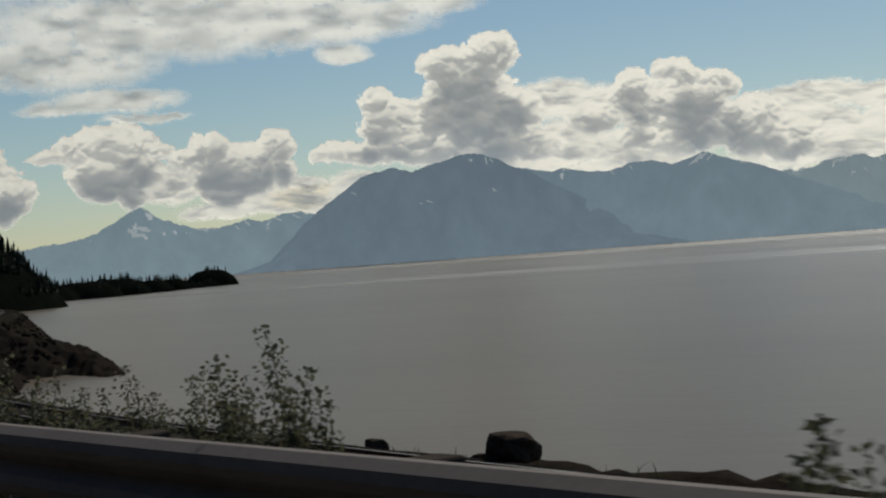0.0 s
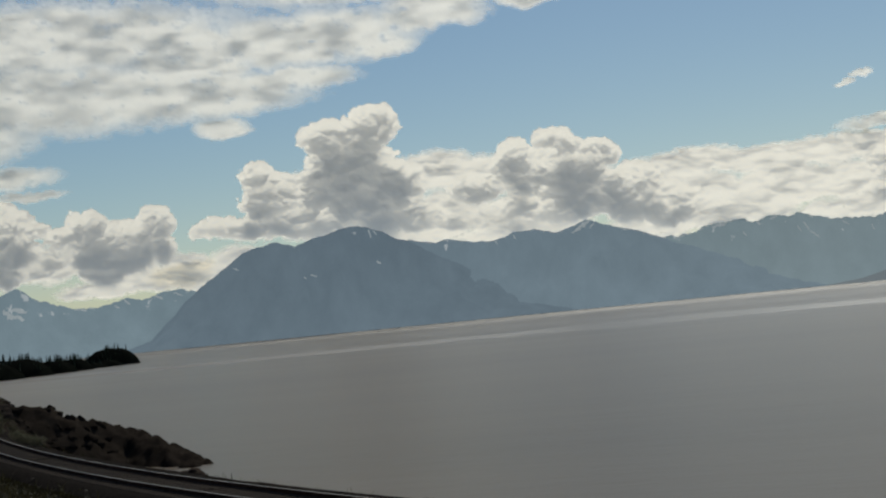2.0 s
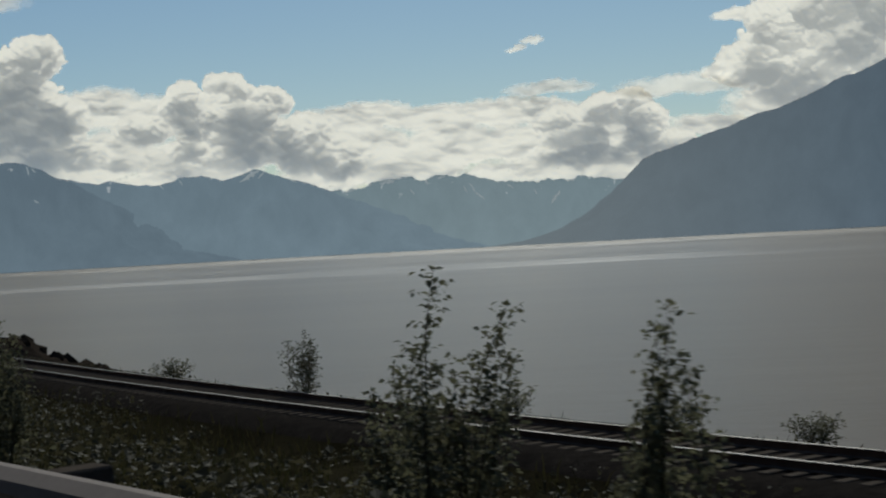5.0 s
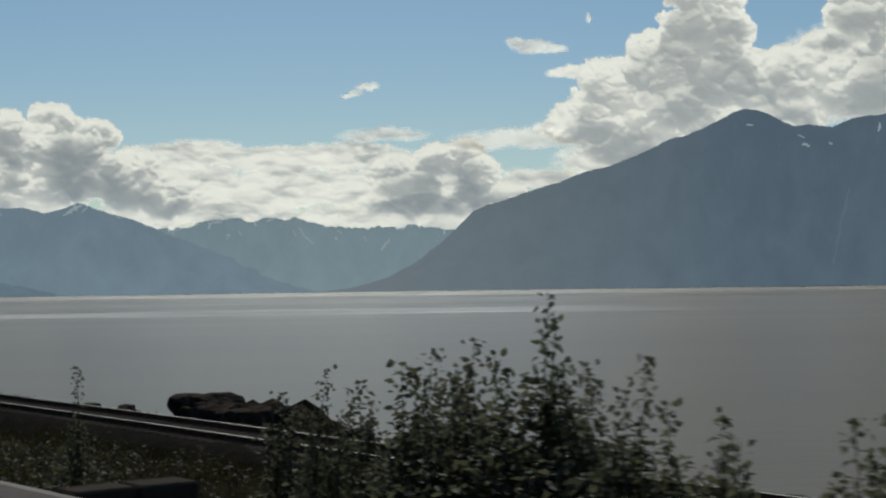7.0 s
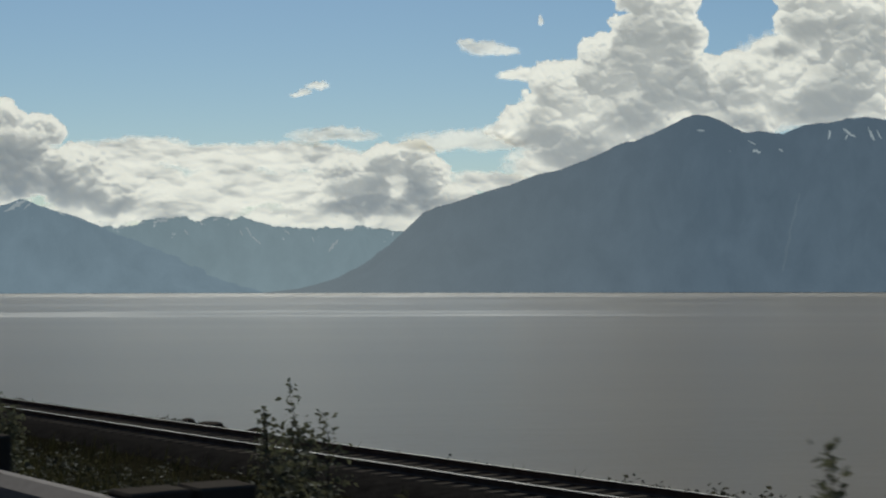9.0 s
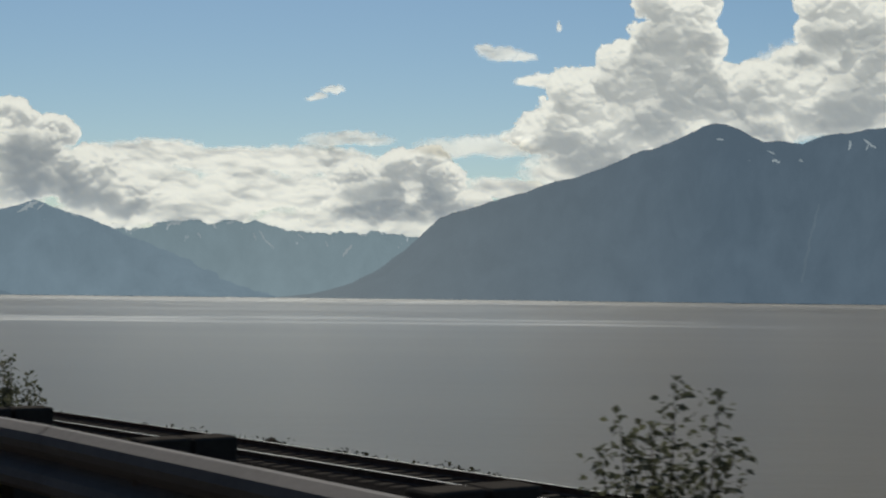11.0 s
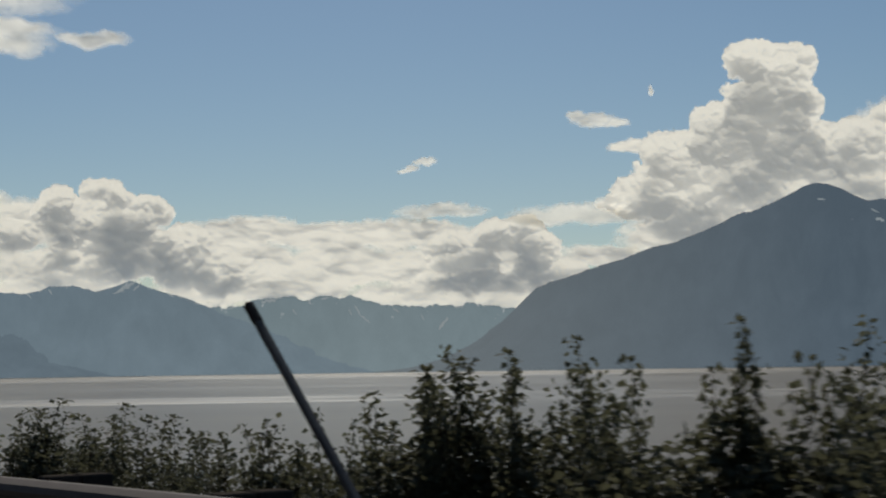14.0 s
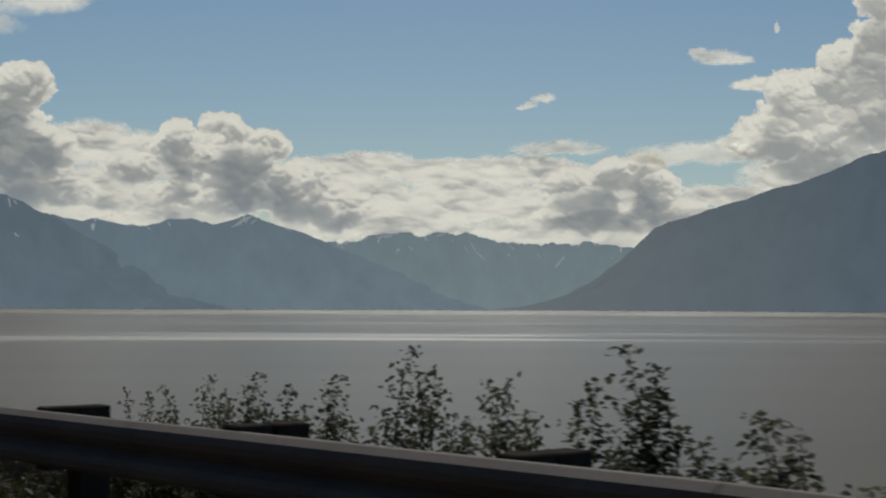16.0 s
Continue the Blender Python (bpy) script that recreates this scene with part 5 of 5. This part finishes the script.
    [(16.25, 7.5, 0.62, 0.20), (16.26, 7.5, 0.74, 0.41), (16.29, 7.8, 0.50, 0.22), (16.33, 8.0, 1.10, 0.51), (16.35, 8.0, 0.85, 0.24), (16.38, 8.0, 0.82, 0.33), (16.40, 8.0, 0.80, 0.26), (16.46, 8.5, 1.02, 0.38), (16.50, 8.5, 0.75, 0.40), (16.57, 9.0, 0.57, 0.22), (16.60, 9.0, 0.68, 0.35), (16.63, 9.0, 0.63, 0.30), (16.67, 9.0, 0.48, 0.25), (16.71, 9.0, 0.38, 0.26)],
]
# stretches passed between the others
SHRUBS += [[(4.95, 6.2, 0.8, 0.4), (5.05, 7.4, 0.5, 0.5), (5.25, 5.8, 1.1, 0.4), (5.38, 6.6, 1.3, 0.5), (5.5, 7.9, 0.4, 0.5), (5.72, 6.0, 0.8, 0.4), (5.85, 6.8, 1.0, 0.5),
            (6.0, 7.3, 0.6, 0.5), (6.12, 5.9, 1.1, 0.4), (6.22, 6.6, 0.9, 0.5), (6.38, 5.6, 1.0, 0.5)],
           [(9.55, 7.6, 0.5, 0.5), (9.8, 6.9, 0.3, 0.4), (10.05, 8.2, 0.6, 0.5), (10.3, 6.6, 0.7, 0.5), (10.42, 7.2, 0.3, 0.4), (10.75, 6.4, 0.8, 0.5), (10.9, 7.0, 0.4, 0.5),
            (11.15, 6.2, 0.6, 0.4), (11.3, 6.6, 0.9, 0.5)]]
STATURES = [0.8, 1.15, 1.5, 1.85, 2.2, 2.6, 3.1, 3.8]
SLIM = [shrub(h, 0.5, 100 + i) for i, h in enumerate(STATURES)]
SLIM_TOO = [shrub(h, 0.62, 150 + i) for i, h in enumerate(STATURES)]
BROAD = [shrub(h, 0.95, 200 + i) for i, h in enumerate(STATURES)]
BROAD_TOO = [shrub(h, 1.15, 250 + i) for i, h in enumerate(STATURES)]


def stature(h):
    return "low" if h < 1.3 else "waist-high" if h < 1.8 else "head-high" if h < 2.4 else "tall"


def crowding(rows):
    """How many others stand close by."""
    rows = np.array(rows)
    apart = np.abs(rows[:, None, 0] - rows[None, :, 0]) * 22
    return ((apart < 1.3) & (np.abs(rows[:, None, 1] - rows[None, :, 1]) < 2.2)).sum(1) - 1


def plant_shrubs():
    """Shrubs that can be told apart are things of their own; those in the thick of others form the thicket."""
    rng = random.Random(8)
    every = [row for rows in SHRUBS for row in rows]
    inner = set(np.argsort(-crowding(every), kind="stable")[:max(0, len(every) - 295)].tolist())
    bulk = {"stem": ([], [], MAT["bark"], 4), "foliage": ([], [], MAT["leaf"], 3)}
    sizes = {"stem": 0, "foliage": 0}
    for number, (t, d, top, width) in enumerate(every):
        x, y, h = beside(t, d)
        foot = float(ground_z(t, d)) - 0.05
        tall = max(top - foot, 0.6)
        if t > 14.4:
            width *= 1.35
        kinds = (SLIM, SLIM_TOO) if width < 0.33 else (BROAD, BROAD_TOO)
        size = min(range(len(STATURES)), key=lambda i: abs(STATURES[i] - tall))
        model = rng.choice(kinds)[size]
        s = tall / STATURES[size]
        wide = min(max(2.1 * width / (0.56 if width < 0.33 else 1.05), 0.8), 1.25)
        m = pose(x, y, foot, rng.uniform(-3, 3), rng.uniform(-3, 3), rng.uniform(0, 360)) @ Matrix.Diagonal((wide, wide, s, 1))
        if number in inner:
            turn = np.array(m)
            for ob in model.children:
                key = "foliage" if ob.name.startswith("foliage") else "stem"
                co = np.empty(len(ob.data.vertices) * 3)
                ob.data.vertices.foreach_get("co", co)
                verts, faces, _, corners = bulk[key]
                verts.append(co.reshape(-1, 3) @ turn[:3, :3].T + turn[:3, 3])
                loops = np.empty(len(ob.data.loops), np.int32)
                ob.data.loops.foreach_get("vertex_index", loops)
                faces.append(loops.reshape(-1, corners) + sizes[key])
                sizes[key] += len(ob.data.vertices)
            continue
        ob = copy_thing(model, m)
        ob.matrix_basis = m
        slim = "slender" if width < 0.33 else "bushy"
        tagged(ob, f"{stature(tall)} {slim} dark green alder shrub growing on the bank", "shrub", "shrubs along the guardrail")
    thicket = empty("alder_thicket")
    for key, (verts, faces, material, _) in bulk.items():
        part(key, mesh_of(key, np.concatenate(verts), np.concatenate(faces), material), thicket)
    tagged(thicket, "dense dark green alder thicket along the bank", "thicket", kind="stuff")


plant_shrubs()
for model in SLIM + SLIM_TOO + BROAD + BROAD_TOO:
    for ob in list(model.children) + [model]:
        bpy.data.objects.remove(ob)


def young_spruce(t, d, top):
    rng = np.random.default_rng(77)
    x, y, _ = beside(t, d)
    foot = float(ground_z(t, d)) - 0.05
    h = top - foot
    tv, tf, nv, nf = [], [], [], []
    trunk = np.array([(rng.normal() * 0.015, rng.normal() * 0.015, h * u) for u in np.linspace(0, 1, 9)])
    add_tube(tv, tf, trunk, 0.05, 0.006, 7)
    def needles(p0, p1, gap=0.009):
        way0 = (p1 - p0) / (np.linalg.norm(p1 - p0) + 1e-9)
        d2, s2, u2 = frame_of(way0)
        for w in np.linspace(0, 1, max(2, int(np.linalg.norm(p1 - p0) / gap))):
            p = p0 + (p1 - p0) * w
            for _ in range(7):
                b = rng.uniform(0, 2 * math.pi)
                way = d2 * rng.uniform(0.3, 1.0) + (math.cos(b) * s2 + 0.7 * math.sin(b) * u2)
                q = p + way / np.linalg.norm(way) * rng.uniform(0.022, 0.042)
                o = np.cross(way, (0.1, 0, 1))
                o = o / (np.linalg.norm(o) + 1e-9) * 0.008
                at = len(nv)
                nv.extend([tuple(p - o), tuple(p + o), tuple(q)])
                nf.append((at, at + 1, at + 2))

    for tier, z in enumerate(np.arange(h - 0.09, 0.2, -0.27)):
        u = z / h
        reach = min(0.36 + 0.05 * tier, 0.7)
        turn = rng.uniform(0, 2 * math.pi)
        for k in range(5):
            a = turn + k * 2 * math.pi / 5 + rng.normal(0, 0.3)
            start = np.array((0, 0, z + rng.uniform(-0.03, 0.03)))
            out = np.array((math.cos(a), math.sin(a), rng.uniform(-0.05, 0.45)))
            n = reach * rng.uniform(0.6, 1.15)
            pts = np.array([start + out * n * w + np.array((0, 0, 0.35 * n * (w * w - 0.9 * w))) for w in np.linspace(0, 1, 5)])
            add_tube(tv, tf, pts, 0.009, 0.003, 4)
            for i in range(4):
                needles(pts[i], pts[i + 1])
            for w in np.arange(0.25, 1.0, 0.2):
                k2 = min(int(w * 4), 3)
                p = pts[k2] + (pts[k2 + 1] - pts[k2]) * (w * 4 - k2)
                for side in (-1, 1):
                    d2, s2, u2 = frame_of(out)
                    twig = p + (d2 * 0.7 + s2 * side * 0.7 + np.array((0, 0, rng.uniform(-0.35, 0.25)))) * n * (1.1 - w) * rng.uniform(0.3, 0.6)
                    needles(p, twig)
    tree = empty("young_spruce", (x, y, foot))
    part("trunk", mesh_of("trunk", tv, tf, MAT["bark"]), tree)
    part("needles", mesh_of("needles", nv, nf, MAT["needle"]), tree)
    tagged(tree, "young dark spruce with drooping tiers of branches on the bank", "tree")


young_spruce(6.73, 6.29, 1.64)


def undergrowth():
    """The leafy body of the thicket between the shrubs, and darker brush round their feet."""
    rng = np.random.default_rng(21)
    rows = np.array([row for rows in SHRUBS for row in rows])
    crowd = crowding(rows)
    wide = 0.16 + 0.55 * rows[:, 3] + 0.07 * np.minimum(crowd, 6)

    weight = wide * np.clip(rows[:, 2] + 0.9, 0.2, 3.0) * np.where(crowd < 3, 0.6, 1.0)

    def body_top(t, d):
        """How high the leaves stand at a place: a share of the nearest shrubs' height, falling off to the sides."""
        z = ground_z(t, d)
        best = np.full_like(t, 0.15)
        for (st, sd, top, _), w, share in zip(rows, wide, np.where(crowd < 3, 0.58, np.where(crowd < 6, 0.68, 0.8))):
            near = np.abs(t - st) * 22 < 1.6
            fall = np.exp(-(((t[near] - st) * 22 / w) ** 2) - ((d[near] - sd) / 0.9) ** 2)
            best[near] = np.maximum(best[near], share * (top - z[near]) * fall)
        return z, best

    def scatter(name, n, size, material, label, low, high):
        pick = rng.choice(len(rows), n, p=weight / weight.sum())
        t = rows[pick, 0] + rng.normal(0, 0.62, n) * wide[pick] / 22
        d = rows[pick, 1] + rng.normal(0, 0.28, n)
        keep = d > guard_at(t) + 1.0
        t, d = t[keep], d[keep]
        z, tall = body_top(t, d)
        up = tall * (low + (high - low) * rng.random(len(t)) ** 0.8)
        x, y, _ = beside(t, d)
        a = rng.uniform(0, 2 * np.pi, len(t))
        ways = np.stack([np.cos(a), np.sin(a), np.full(len(t), 0.3)], -1)
        ob = new(name, leaf_mesh(name, np.stack([x, y, z + up], -1), ways, size * rng.uniform(0.6, 1.25, len(t)), rng, material))
        tagged(ob, label, "undergrowth", kind="stuff")

    scatter("undergrowth", 200000, 0.078, MAT["leaf"], "tangled leafy undergrowth filling the thicket", 0.35, 1.0)
    scatter("shrub_skirts", 90000, 0.125, MAT["brush"], "dark dense brush round the feet of the shrubs", 0.0, 0.75)


undergrowth()


def bank_cover():
    """Fireweed and brush in patches down the bank."""
    rng = np.random.default_rng(33)
    n = 32000
    t = rng.uniform(-0.3, 17.6, n)
    g, r = guard_at(t), track_at(t)
    d = g + 2.4 + rng.random(n) * (r - 2.6 - g - 2.4)
    shore = (rng.random(n) < 0.16) & (t > 6.4)
    d = np.where(shore, r + 2.3 + 0.8 * np.clip((t - 6.2) / 1.4, 0, 1) + 0.6 * rng.random(n), d)
    patch = fbm(t * 22 * 0.35, d * 0.4, 4, 41)
    keep = patch > 0.40
    t, d, patch = t[keep], d[keep], patch[keep]
    n, per = len(t), 5
    x, y, _ = beside(t, d)
    z = ground_z(t, d)
    tall = (0.15 + 2.2 * (patch - 0.40)) * rng.uniform(0.5, 1.1, n) * np.where(d > track_at(t), 0.4, 1.0)
    P = np.stack([x[:, None] + rng.normal(0, 0.12, (n, per)), y[:, None] + rng.normal(0, 0.12, (n, per)), z[:, None] + tall[:, None] * rng.random((n, per))], -1).reshape(-1, 3)
    a = rng.uniform(0, 2 * np.pi, n * per)
    W = np.stack([np.cos(a), np.sin(a), np.full(n * per, 0.5)], -1)
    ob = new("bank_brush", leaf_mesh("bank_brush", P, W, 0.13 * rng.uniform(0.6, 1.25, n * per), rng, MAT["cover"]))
    tagged(ob, "low dark brush in patches down the bank", "brush", kind="stuff")


bank_cover()


def grass():
    """Tall grass and fireweed stalks, thickest on the bank above the track."""
    rng = np.random.default_rng(5)
    n = 85000
    t = rng.uniform(-0.5, 18, n)
    g, r = guard_at(t), track_at(t)
    d = g + 0.55 + rng.random(n) ** 1.1 * (r - 2.3 - g - 0.55)
    sea = rng.random(n) < 0.06
    d = np.where(sea, r + 2.1 + 0.8 * np.clip((t - 6.2) / 1.4, 0, 1) + rng.random(n) * 0.8, d)
    tuft = fbm(t * 22 * 0.5, d * 0.5, 3, 14)
    keep = (tuft > 0.30) | (rng.random(n) < 0.3)
    t, d, tuft, sea = t[keep], d[keep], tuft[keep], sea[keep]
    x, y, _ = beside(t, d)
    z = ground_z(t, d) - 0.06
    n = len(t)
    h = rng.uniform(0.16, 0.62, n) * (0.35 + 1.1 * tuft) * np.where(sea, 0.6, 1.0)
    a = rng.uniform(0, 2 * np.pi, n)
    lean = rng.normal(0, 0.32, (n, 2)) * h[:, None]
    w = rng.uniform(0.008, 0.022, n)
    base = np.stack([x, y, z], -1)
    side = np.stack([np.cos(a) * w, np.sin(a) * w, 0 * a], -1)
    mid = base + np.stack([lean[:, 0] * 0.35, lean[:, 1] * 0.35, h * 0.6], -1)
    tip = base + np.stack([lean[:, 0], lean[:, 1], h], -1)
    V = np.stack([base - side, base + side, mid + side * 0.7, mid - side * 0.7, tip], 1).reshape(-1, 3)
    i = np.arange(n)[:, None] * 5
    F = np.stack([i + np.array([0, 1, 2]), i + np.array([0, 2, 3]), i + np.array([3, 2, 4])], 1).reshape(-1, 3)
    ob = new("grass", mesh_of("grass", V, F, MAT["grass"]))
    tagged(ob, "dry green and straw grass on the bank", "grass", kind="stuff")


grass()


# ---------------------------------------------------------------- rocks
def boulder_mesh(name, seed, squash=0.7):
    """A quarried block: broken faces, chipped edges."""
    rng = random.Random(seed)
    bm = bmesh.new()
    bmesh.ops.create_cube(bm, size=1.0)
    bmesh.ops.subdivide_edges(bm, edges=list(bm.edges), cuts=7, use_grid_fill=True)
    cuts = [(Vector((rng.gauss(0, 1), rng.gauss(0, 1), rng.gauss(0, 0.8))).normalized(), rng.uniform(0.30, 0.50)) for _ in range(9)]
    for v in bm.verts:
        v.co = v.co * 0.55 + v.co.normalized() * 0.27
        for n, lim in cuts:
            over = v.co.dot(n) - lim
            if over > 0:
                v.co -= n * over
        v.co += v.co.normalized() * (0.07 * noise.noise(v.co * 4 + Vector((seed, 0, 0))) + 0.035 * noise.noise(v.co * 11 + Vector((0, seed, 0))))
        v.co.z *= squash
    return to_mesh(name, bm, MAT["boulder"])


BOULDERS = [boulder_mesh("boulder", s, q) for s, q in ((1, 0.75), (2, 0.6), (3, 0.85), (4, 0.7))]


def boulder(t, d, size, up=0.0, k=0, label="dark angular boulder beside the railway track"):
    x, y, _ = beside(t, d)
    ob = new("boulder", BOULDERS[k % 4])
    ob.matrix_world = pose(x, y, float(ground_z(t, d)) + size * 0.12 + up, 0, 0, 77 * k + t * 40) @ Matrix.Diagonal((size, size, size, 1))
    tagged(ob, label, "boulder", "boulders by the track")


boulder(1.24, 21.9, 1.35, 0.2, 1, "large flat-topped boulder at the edge of the railway bench")
for k, (t, d, s) in enumerate([(8.79, 22.2, 1.4), (8.83, 22.3, 1.7), (8.86, 22.1, 1.5), (8.90, 22.3, 1.4), (8.93, 22.1, 1.2), (8.96, 22.3, 1.5), (8.81, 22.9, 1.6), (8.91, 22.9, 1.5),
                               (9.2, 22.6, 0.9), (9.33, 22.5, 0.8), (8.55, 22.6, 1.1), (8.44, 22.9, 1.3), (8.35, 23.0, 1.2), (10.80, 22.0, 0.9), (10.87, 22.1, 0.7),
                               (4.4, 21.7, 0.7), (4.44, 21.8, 0.8), (4.49, 21.7, 0.6), (3.6, 21.8, 0.4), (3.66, 21.9, 0.35), (3.3, 21.8, 0.4), (3.0, 21.9, 0.4), (1.5, 21.8, 0.7), (1.3, 21.9, 0.6)]):
    boulder(t, d, s * 0.85, 0.0, k)


def shore_stones():
    rng = np.random.default_rng(12)
    src = [([np.array(v.co) for v in m.vertices], [tuple(p.vertices) for p in m.polygons]) for m in
           [to_mesh("stone", (lambda b: (bmesh.ops.create_icosphere(b, subdivisions=1, radius=0.5), b)[1])(bmesh.new()), MAT["rock"]) for _ in range(1)]]
    base, polys = np.array(src[0][0]), np.array(src[0][1])
    V, F = [], []
    at = 0
    for _ in range(5200):
        t = rng.uniform(-0.5, 19)
        r = float(track_at(t))
        edge = 2.2 + 0.8 * min(max((t - 6.2) / 1.4, 0), 1) + 1.5 * min(max((2.2 - t) / 0.8, 0), 1)
        d = r + edge + (rng.uniform(0.0, 1.6) if rng.random() < 0.45 else rng.uniform(1.4, 9.5))
        s = rng.uniform(0.08, 0.34) if d < r + edge + 1 else rng.uniform(0.4, 1.5)
        x, y, _ = beside(t, d)
        shape = base * (1 + rng.normal(0, 0.16, (len(base), 1))) * np.array((1, rng.uniform(0.6, 1), rng.uniform(0.5, 0.8))) * s
        a = rng.uniform(0, 6.28)
        rot = np.array([[math.cos(a), -math.sin(a), 0], [math.sin(a), math.cos(a), 0], [0, 0, 1]])
        V.append(shape @ rot.T + np.array((x, y, float(ground_z(t, d)) + 0.12 * s)))
        F.append(polys + at)
        at += len(base)
    ob = new("shore_stones", mesh_of("shore_stones", np.concatenate(V), np.concatenate(F), MAT["rock"]))
    tagged(ob, "heaped dark stones along the track and shore", "stones", kind="stuff")


shore_stones()


# ---------------------------------------------------------------- posts
def trackside_post():
    x, y, h = beside(15.47, 13.53)
    z = float(ground_z(15.47, 13.53))
    thing = empty("trackside_post", (x, y, z))
    tall = 0.2 - z
    bm = cylinder(0.085, tall + 0.3, 12, 0.075)
    bmesh.ops.translate(bm, vec=(0, 0, (tall - 0.3) / 2), verts=bm.verts)
    part("shaft", bm, thing, "", MAT["timber"])
    bm = cylinder(0.079, 0.05, 12, 0.04)
    bmesh.ops.translate(bm, vec=(0, 0, tall + 0.02), verts=bm.verts)
    part("cap", bm, thing, "worn chamfered top", MAT["post"])
    tagged(thing, "weathered round timber post standing below the bank", "post")


def marker_pole():
    a = Vector((*beside(14.265, 4.9)[:2], -0.1))
    b = Vector((*beside(14.345, 4.9)[:2], 1.76))
    thing = empty("marker_pole", tuple(a))
    way = b - a
    turn = way.to_track_quat("Z", "Y").to_matrix().to_4x4()
    bm = box(0.05, 0.04, way.length, 0.006)
    bmesh.ops.translate(bm, vec=(0, 0, way.length / 2), verts=bm.verts)
    bm.transform(turn)
    part("shaft", bm, thing, "", MAT["post"])
    bm = box(0.055, 0.045, 0.16, 0.006)
    bmesh.ops.translate(bm, vec=(0, 0, way.length - 0.07), verts=bm.verts)
    bm.transform(turn)
    part("sleeve", bm, thing, "dark sleeve at the tip", MAT["timber"])
    tagged(thing, "thin grey roadside marker pole leaning beside the guardrail", "marker pole")


trackside_post()
marker_pole()
